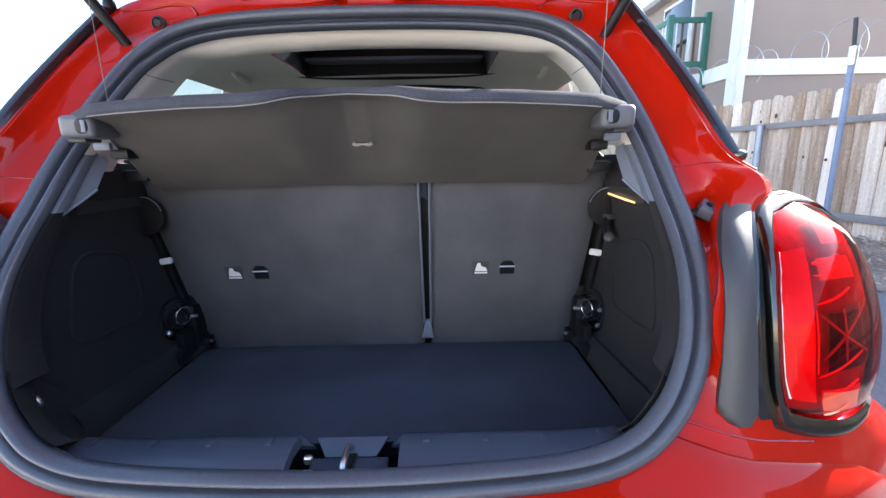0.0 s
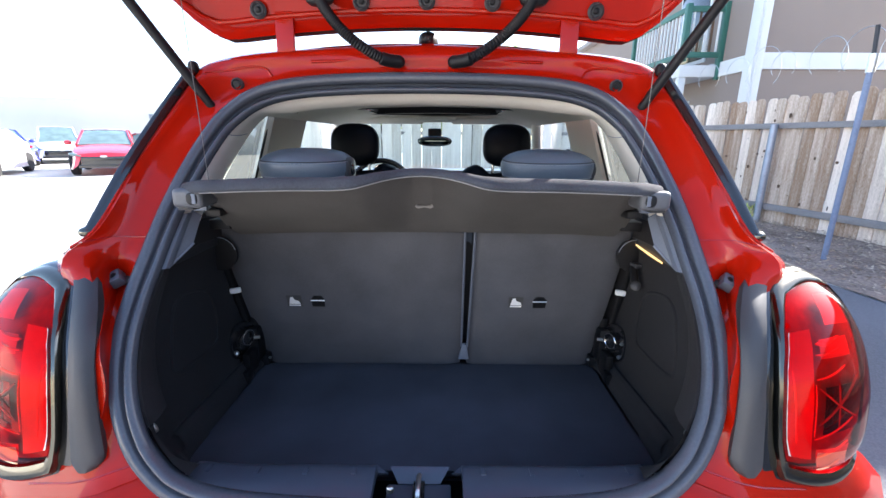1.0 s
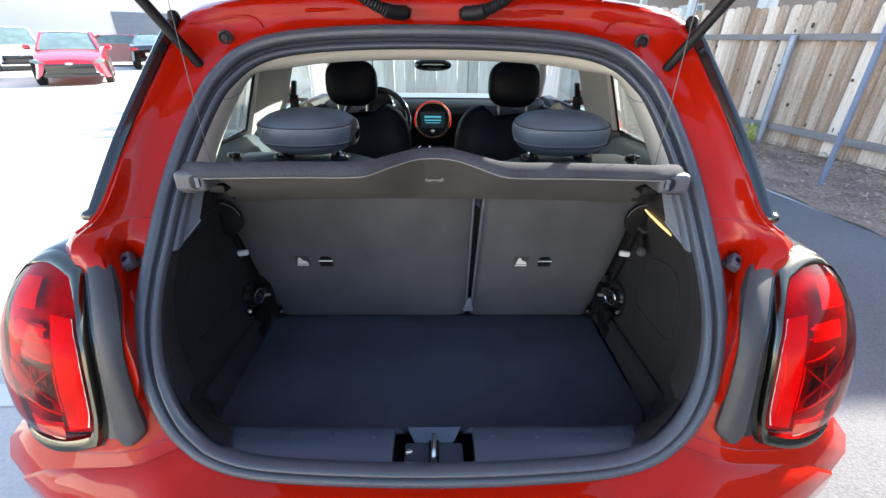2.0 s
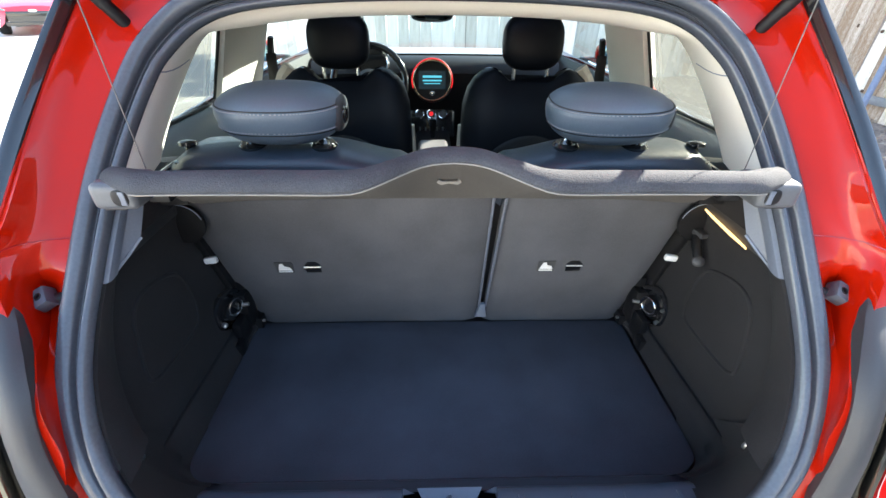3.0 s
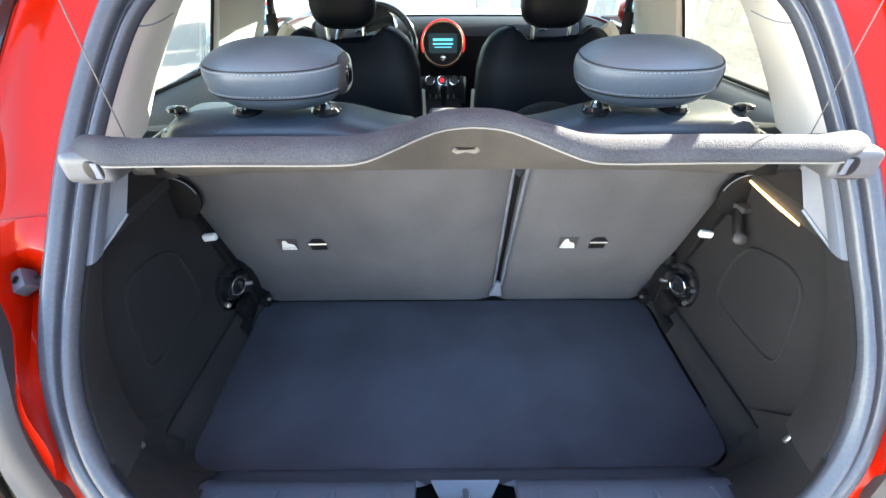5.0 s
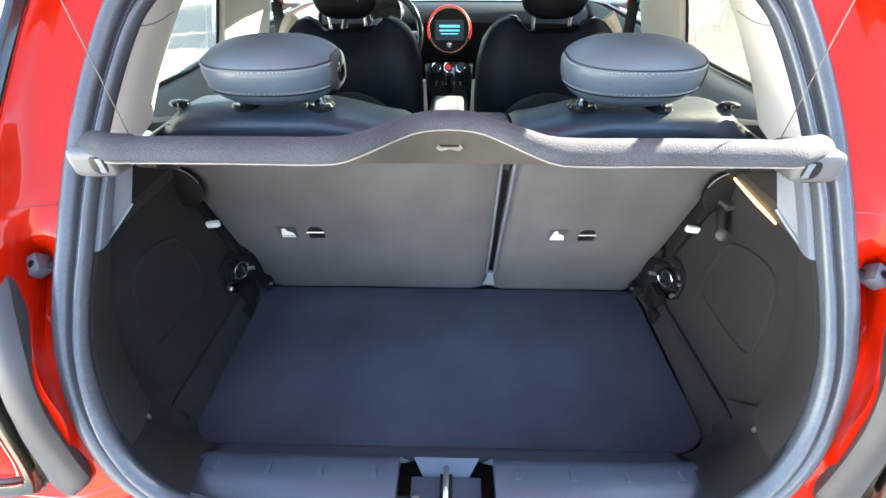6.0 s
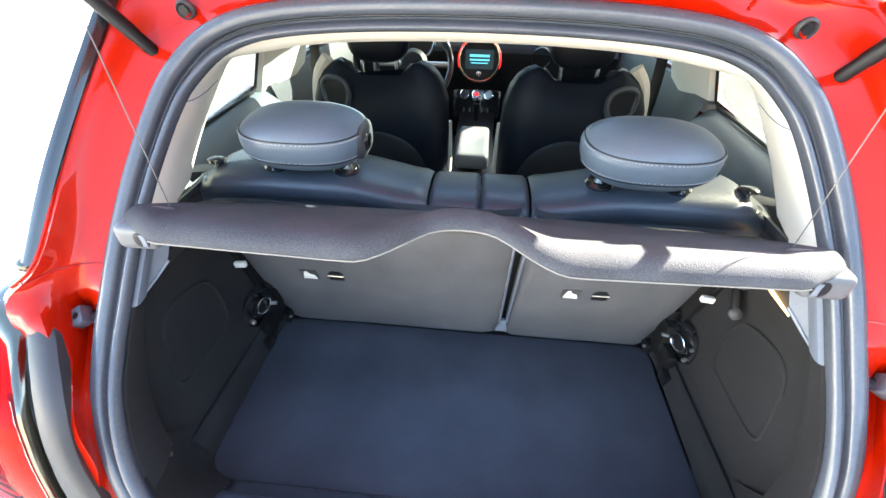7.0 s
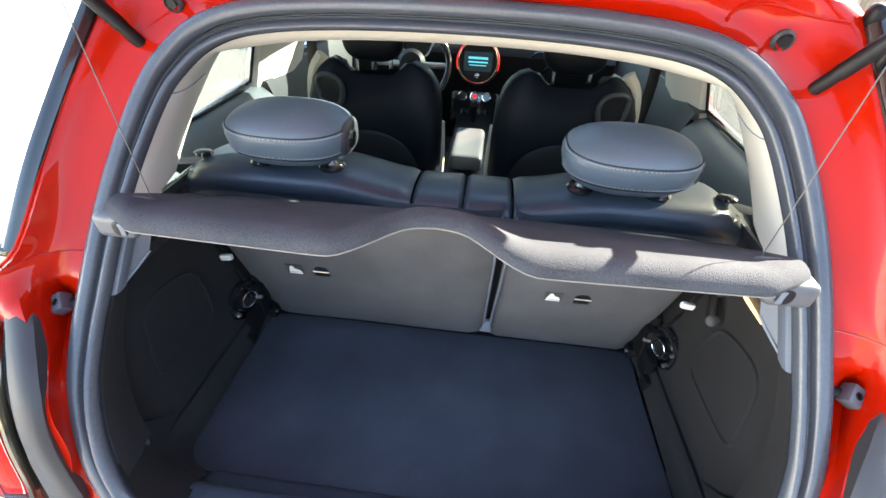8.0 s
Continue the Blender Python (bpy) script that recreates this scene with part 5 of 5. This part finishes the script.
for j in range(40):
    y = -6 + 13.6 * j / 39
    row = []
    for i in range(12):
        f = i / 11
        x0, x1 = 3.45 - .22 * (y - 3) * (.3 if y > 3 else .1), 5.4 - .22 * (y - 4.65)
        row.append((x0 + (x1 - x0) * f + .05 * noise.noise(Vector((i, j * .7, 0))), y, .008 + .10 * f ** 1.3 + .035 * noise.noise(Vector((i * .9, j * .9, 3)))))
    rows.append(row)
piece("verge", sheet(rows), DIRT, "strip of dirt and bark along the fence", "ground", kind="structure")
rng = random.Random(4)
chip_verts, chip_faces = [], []
for k in range(3200):
    y = rng.uniform(0, 7.4)
    x = rng.uniform(3.45, 4.9 - .22 * (y - 4.65) + .2)
    c = Vector((x, y, .05 + .06 * (x - 3.4) / 1.5 + rng.uniform(0, .02)))
    turn_chip = Euler((rng.uniform(-.4, .4), rng.uniform(-.4, .4), rng.uniform(0, 6.3))).to_matrix()
    l, w = rng.uniform(.008, .04), rng.uniform(.004, .014)
    n0 = len(chip_verts)
    chip_verts += [tuple(c + turn_chip @ Vector(p)) for p in ((-l, 0, 0), (-l * .3, -w, .003), (l, 0, .001), (l * .2, w, .004), (0, 0, -.006))]
    chip_faces += [(n0, n0 + 1, n0 + 2, n0 + 3), (n0, n0 + 4, n0 + 1), (n0 + 1, n0 + 4, n0 + 2), (n0 + 2, n0 + 4, n0 + 3), (n0 + 3, n0 + 4, n0)]
chips = bpy.data.meshes.new("bark_chips")
chips.from_pydata(chip_verts, [], chip_faces)
chips.materials.append(LITTER)
tagged(new("bark_chips", chips), "scattered dry leaves and bark chips on the verge", "leaf litter", kind="stuff")
piece("parking_line", slab([(-7, 1.22, .004), (-1.2, 1.22, .004), (-1.2, 1.34, .004), (-7, 1.34, .004)], (0, 0, .003)), WHITEPAINT, "white painted parking line", "road marking", kind="structure", smooth=False)

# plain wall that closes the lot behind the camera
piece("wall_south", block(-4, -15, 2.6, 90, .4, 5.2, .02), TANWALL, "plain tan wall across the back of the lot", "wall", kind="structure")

# unseen pale wall, added left and behind to bounce light into the boot
piece("bounce_wall_west", block(-13, -9.4, 2.7, .4, 10.8, 5.4, .02), BOUNCEWHITE, "plain pale wall added out of view to bounce light", "wall", kind="structure")
# unseen wall added beside and behind the camera, kept low to limit its shade
piece("added_wall_east", block(8.2, -5.8, 2.3, .4, 18.4, 4.6, .02), STUCCO, "plain brown stucco wall added out of view along the lane", "wall", kind="structure")

# board fence along the lane, and a lower run ahead of the car
FENCE_A, FENCE_B = Vector((6.4, -2.0, 0)), Vector((4.22, 7.9, 0))
fence = thing("board_fence", "weathered dog-eared board fence with grey rails", "fence")


def board_mesh(h, w, seed, wood):
    rng = random.Random(seed)
    j = lambda s=.004: rng.uniform(-s, s)
    pts = [(-w / 2, 0, .06 + j(.02)), (w / 2, 0, .06 + j(.02)), (w / 2 + j(), 0, h - .045 + j()), (w / 2 - .02, 0, h - .012), (w * .2, 0, h + j()), (-w * .2, 0, h + j()), (-w / 2 + .02, 0, h - .012),
           (-w / 2 + j(), 0, h - .045 + j())]
    return mesh_of("board", slab(pts, (0, .018, 0), bevel=.0), wood, False)


def fence_run(a, b, h, owner, wood, pitch=.185):
    way = (b - a).normalized()
    turn = math.degrees(math.atan2(way.y, way.x))
    shapes = [board_mesh(h, pitch - .009, s, wood) for s in range(6)]
    rng = random.Random(9)
    for k in range(int((b - a).length / pitch)):
        ob = new("board", shapes[rng.randrange(6)])
        ob.parent = owner
        p = a + way * (pitch * (k + .5))
        ob.matrix_local = pose(p.x, p.y, rng.uniform(-.02, .02), rng.uniform(-1, 1), rng.uniform(-.6, .6), turn + rng.uniform(-1, 1))
    return way, turn


way, turn = fence_run(FENCE_A, FENCE_B, 1.78, fence, FENCEWOOD, pitch=.147)
side = Vector((-way.y, way.x, 0))
if side.x > 0:
    side = -side
for z, h in ((1.40, .05), (.30, .06)):
    c = (FENCE_A + FENCE_B) / 2 + side * .05
    part("rail", block(c.x, c.y, z, (FENCE_B - FENCE_A).length, .045, h + .025, .006, turn=(0, 0, turn)), RAILWOOD, fence, "grey timber rail")
kn = random.Random(3)
for k in range(150):
    p = FENCE_A + (FENCE_B - FENCE_A) * kn.uniform(.25, 1) + side * .019
    part("knot", pod(p.x, p.y, kn.uniform(.3, 1.7), kn.uniform(.007, .024), .004, kn.uniform(.009, .036), nu=10, nv=6, turn=(0, 0, turn)), KNOT, fence)
for s in (.36, .58, .80, .985):
    p = FENCE_A + (FENCE_B - FENCE_A) * s + side * .12
    part("fence_post", tube([(p.x, p.y, 0), (p.x, p.y, 1.42)], .045, 14), GALV, fence, "grey steel fence post")

front_fence = thing("low_board_fence", "board fence ahead of the parked car, lightened for glare", "fence")
fence_run(Vector((-2.6, 7.95, 0)), Vector((4.2, 7.95, 0)), 1.85, front_fence, GLAREWOOD)
part("rail", block(.8, 7.99, 1.3, 6.8, .04, .06, .006), RAILWOOD, front_fence)

# chain-link poles with coiled razor wire before the boards
wire = thing("razor_wire_pole", "blue-grey steel pole carrying loops of razor wire", "pole")
part("pole", tube([(3.95, 4.08, 0), (3.95, 4.08, 1.95)], .026, 14), POLEBLUE, wire)
part("pole_arm", tube([(3.95, 4.08, 1.93), (3.92, 4.08, 2.22)], .018, 10), PLASTIC, wire)
part("pole_collar", tube([(3.95, 4.08, 1.82), (3.95, 4.08, 1.98)], .036, 14), STEEL, wire)
base = Vector((3.97, 4.08, 1.98))
for k in range(9):
    c = base + way * (.12 + .34 * (k - 3) + .07 * math.sin(k * 4.1))
    size = 1 + .3 * math.sin(k * 2.3)
    pts = [c + way * (.13 * size * math.sin(a) + .05 * a / 6) + Vector((0, 0, .17 * size * math.cos(a) + .05)) + side * (.05 * math.sin(a * .5)) for a in [math.radians(-150 + 300 * i / 24) for i in range(25)]]
    part("wire_loop", tube(pts, .0028, 5), STEEL, wire)


def building():
    """Two-storey stucco house behind the fence: a corner with white trim bands and a green balcony."""
    b = thing("apartment_house", "brown stucco apartment house with white trim and a green balcony", "house")
    X, Y, H = 5.90, 8.5, 4.75
    part("wall", block(X + 5, Y + 6, H / 2, 10, 12, H, .02), STUCCO, b)
    # unseen storey added on top, placed so its shadow covers the lane
    part("shade_storey", block(X + 7.15, Y + 6, H + 1.475, 6.4, 12, 2.95, .02), STUCCO, b)
    part("trim_band", block(X + 5, Y - .02, 2.65, 10.06, .06, .29, .01), WHITEPAINT, b)
    part("trim_band", block(X - .02, Y + 6, 2.65, .06, 12.06, .29, .01), WHITEPAINT, b)
    part("corner_trim", block(X - .035, Y + .11, H / 2, .05, .26, H, .01), WHITEPAINT, b)
    part("corner_trim", block(X + .045, Y - .035, H / 2, .13, .05, H, .01), WHITEPAINT, b)
    part("roof", block(X + 5, Y + 6, H + .08, 10.5, 12.5, .16, .03), RAILWOOD, b)
    deck = part("balcony", block(X - .43, Y + 2.35, 2.62, .86, 2.6, .24, .02), WHITEPAINT, b)
    for z in (2.94, 3.81):
        part("rail", block(X - .83, Y + 2.35, z, .07, 2.5, .11, .01), GREENPAINT, deck)
        part("rail", block(X - .43, Y + 1.06, z, .82, .07, .11, .01), GREENPAINT, deck)
    for p, z, h in (((X - .83, Y + 1.06), 3.36, 1.1), ((X - .05, Y + 1.06), 3.20, 1.5), ((X - .83, Y + 3.55), 3.36, 1.1)):
        part("post", block(p[0], p[1], z, .11, .11, h, .01), GREENPAINT, deck)
    for k in range(5):
        part("baluster", block(X - .70 + .135 * k, Y + 1.06, 3.37, .035, .035, .80, .004), KNOT if k % 2 else WHITEPAINT, deck)
    for k in range(15):
        part("baluster", block(X - .83, Y + 1.20 + .155 * k, 3.37, .035, .035, .80, .004), WHITEPAINT, deck)
    for p in (1.15, 3.5):
        part("column", block(X - .76, Y + p, 1.25, .14, .14, 2.5, .01), WHITEPAINT, b)
    win = part("window", block(X - .01, Y + 2.3, 3.75, .06, 1.3, 1.7, .01), WHITEPAINT, b)
    part("pane", block(X - .045, Y + 2.3, 3.75, .02, 1.15, 1.55, .004), BLACK, win)
    win = part("window", block(X - .01, Y + 2.6, 1.7, .06, 1.1, .8, .01), WHITEPAINT, b)
    part("pane", block(X - .045, Y + 2.6, 1.7, .02, 1.0, .7, .004), BLACK, win)


building()


def warehouse():
    b = thing("white_warehouse", "long white warehouse wall with a grey roller door", "building")
    a, c = Vector((-44, 10.2, 0)), Vector((-3, 35.8, 0))
    w = (c - a).normalized()
    turn = math.degrees(math.atan2(w.y, w.x))
    m = (a + c) / 2 + Vector((-w.y, w.x, 0)) * 4
    part("wall", block(m.x, m.y, 1.6, (c - a).length, 8, 3.2, .02, turn=(0, 0, turn)), PALEWALL, b)
    part("parapet", block(m.x, m.y, 3.25, (c - a).length + .2, 8.2, .12, .02, turn=(0, 0, turn)), WHITEPAINT, b)
    d = Vector((-19.2, 25.75, 0)) + w * 3.0 - Vector((-w.y, w.x, 0)) * .06
    door = part("roller_door", block(d.x, d.y, 1.25, 3.0, .08, 2.5, .01, turn=(0, 0, turn)), GREYDOOR, b)
    for k in range(10):
        part("slat", block(d.x + w.y * .04, d.y - w.x * .04, .14 + .245 * k, 2.9, .014, .235, .005, turn=(0, 0, turn)), GREYDOOR, door)
    part("roof_unit", block(-27, 24.5, 3.6, .5, .5, .7, .03), GREYDOOR, b)


warehouse()


def saloon(at, paint, label, length=4.7, width=1.85, height=1.45, tall=0.0):
    """A parked car; its nose points along its own -y."""
    c = thing("parked_car", label, "car", "cars parked across the lot", at=at)
    hw = width / 2
    L = length / 2
    def section(y, z0, z1, w0, w1, crown=.05):
        pts = []
        for u in [i / 12 - 1 for i in range(25)]:
            a = abs(u)
            if a > .75:
                f = (1 - a) / .25
                pts.append((math.copysign(w0 + (w1 - w0) * f ** .7, u), y, z0 + (z1 - z0) * f ** .8))
            else:
                pts.append((w1 * u / .75 * (1 - 0), y, z1 + crown * (1 - (a / .75) ** 2)))
        return pts
    low = [(-L, .32, .52, hw * .72, hw * .62), (-L + .06, .22, .66, hw * .86, hw * .72), (-L + .35, .2, .76, hw * .96, hw * .80), (-L + 1.0, .2, .86, hw, hw * .88), (-L + 1.5, .2, .95, hw, hw * .92),
           (0, .2, .98, hw, hw * .94), (L - 1.2, .2, 1.0, hw, hw * .93), (L - .35, .22, 1.0 + tall * .2, hw * .96, hw * .86), (L - .06, .3, .92 + tall * .2, hw * .88, hw * .78), (L, .4, .75, hw * .76, hw * .70)]
    bm = sheet([section(*q) for q in low])
    part("body", bm, paint, c)
    cab = [(-L + 1.25, .90, .93, hw * .86, hw * .80), (-L + 1.75, .93, 1.22, hw * .86, hw * .72), (-L + 2.15, .95, height - .06, hw * .86, hw * .66), (0.15, .95, height - .02, hw * .86, hw * .66),
           (L - 1.35 + tall, .95, height - .08, hw * .86, hw * .66), (L - .8 + tall, .95, 1.2 + tall * .2, hw * .84, hw * .70), (L - .35 + tall * .5, .95, .99, hw * .82, hw * .74)]
    part("glasshouse", sheet([section(*q, crown=.03) for q in cab]), CARGLASS, c)
    roof = [(y, z1 + .004, z1 + .012, w1 * .98, w1 * .96) for y, z0, z1, w0, w1 in cab[2:5]]
    part("roof", sheet([section(*q, crown=.03) for q in roof]), paint, c)
    for s in (-1, 1):
        part("windscreen_pillar", tube([(s * hw * .80, -L + 1.28, .95), (s * hw * .70, -L + 1.78, 1.24), (s * hw * .66, -L + 2.18, height - .05)], .035, 8), paint, c)
        part("rear_pillar", tube([(s * hw * .66, L - 1.38 + tall, height - .07), (s * hw * .74, L - .45 + tall * .6, 1.0)], .05, 8), paint, c)
        part("headlamp", pod(s * hw * .72, -L + .16, .64, .20, .10, .055, turn=(0, s * -14, s * 24)), CARGLASS, c)
        part("rear_lamp", pod(s * hw * .70, L - .05, .82, .18, .07, .06), REDINNER, c)
        part("door_mirror", pod(s * (hw + .08), -L + 1.75, 1.0, .10, .06, .07), paint, c)
        for y in (-L + .9, L - .95):
            road_wheel(c, s * (hw - .10), y, .33, .22)
    g = part("grille", block(0, -L + .03, .47, width * .62, .09, .26, .05), BLACK, c)
    for k in range(4):
        part("grille_bar", block(0, -L - .018, .40 + .05 * k, width * .54, .02, .008, .003), DARKCHROME, g)
    part("badge", pod(0, -L - .02, .60, .09, .012, .035), STEEL, c)
    part("lower_intake", block(0, -L + .05, .30, width * .70, .08, .10, .02), BLACK, c)
    part("plate_bar", block(0, L + .0, .62, .5, .02, .12, .005), PAPER, c)
    return c


face_in = math.degrees(math.atan2(.7, 1.65))
saloon(pose(-11.9, 15.2, 0, 0, 0, face_in + 11), REDCAR, "bright red saloon parked nose out in the sun")
saloon(pose(-14.6, 13.2, 0, 0, 0, face_in + 6), WHITECAR, "white saloon parked beside the red one")
saloon(pose(-18.4, 20.5, 0, 0, 0, face_in + 20), WHITECAR, "white estate car parked further back", height=1.62, tall=.45)
saloon(pose(-18.2, 17.6, 0, 0, 0, face_in + 30), BLUECAR, "small blue car half hidden behind the white one", length=4.0, width=1.7)
saloon(pose(-13.2, 22.2, 0, 0, 0, face_in + 180), DARKCAR, "dark saloon parked before the roller door")
saloon(pose(-15.2, 23.2, 0, 0, 0, face_in + 90), MAROONCAR, "dark red car parked across the wall", height=1.40)


def tree(x, y, h, spread, seed, label):
    rng = random.Random(seed)
    t = thing("tree", label, "tree", "trees beyond the fence")
    bm = tube([(x, y, 0), (x + .05, y, h * .3), (x - .04, y + .05, h * .55)], [.16, .12, .07], 10)
    for k in range(7):
        a = k * 2.4
        tube([(x, y, h * (.28 + .04 * k)), (x + spread * .35 * math.cos(a), y + spread * .35 * math.sin(a), h * (.5 + .04 * k)), (x + spread * .7 * math.cos(a), y + spread * .7 * math.sin(a), h * (.62 + .05 * k))],
             [.06, .04, .015], 6, bm)
    part("trunk", bm, BARK, t)
    verts, faces = [], []
    clumps = [(rng.gauss(0, .42), rng.gauss(0, .42), rng.uniform(-.42, .5), rng.uniform(.18, .34)) for _ in range(26)]
    for _ in range(5200):
        cx, cy, cz, cr = clumps[rng.randrange(26)]
        d = Vector((rng.gauss(0, 1), rng.gauss(0, 1), rng.gauss(0, .8))).normalized() * cr * rng.random() ** .4
        c = Vector((x + (cx + d.x) * spread, y + (cy + d.y) * spread, h * .66 + (cz + d.z) * h * .40))
        u = Vector((rng.gauss(0, 1), rng.gauss(0, 1), rng.gauss(0, 1))).normalized()
        v = u.orthogonal().normalized()
        s = rng.uniform(.06, .13)
        i = len(verts)
        verts += [c - u * s, c + v * s * .45, c + u * s, c - v * s * .45]
        faces.append((i, i + 1, i + 2, i + 3))
    me = bpy.data.meshes.new("crown")
    me.from_pydata([tuple(v) for v in verts], [], faces)
    me.materials.append(LEAF)
    crown = new("crown", me)
    crown.parent = t


tree(-1.6, 10.4, 3.05, 1.7, 1, "leafy green tree standing behind the low fence")
tree(.8, 11.5, 3.7, 1.8, 2, "broad green tree standing behind the low fence")
tree(-14.5, 36.5, 6.0, 2.4, 5, "far green tree showing over the warehouse roof")
weed = thing("weed", "small green weed at the foot of the fence", "plant")
bm = bmesh.new()
rng = random.Random(8)
for k in range(160):
    a, r = rng.uniform(0, 6.28), rng.uniform(0, .12)
    p = Vector((4.46 + r * math.cos(a), 6.0 + r * math.sin(a), .08 + rng.uniform(0, .22)))
    u, v = Vector((rng.gauss(0, 1), rng.gauss(0, 1), rng.gauss(.6, 1))).normalized() * .035, Vector((rng.gauss(0, 1), rng.gauss(0, 1), 0)).normalized() * .012
    bm.faces.new([bm.verts.new(q) for q in (p - u, p + v, p + u, p - v)])
part("leaves", bm, LEAF, weed, smooth=False)
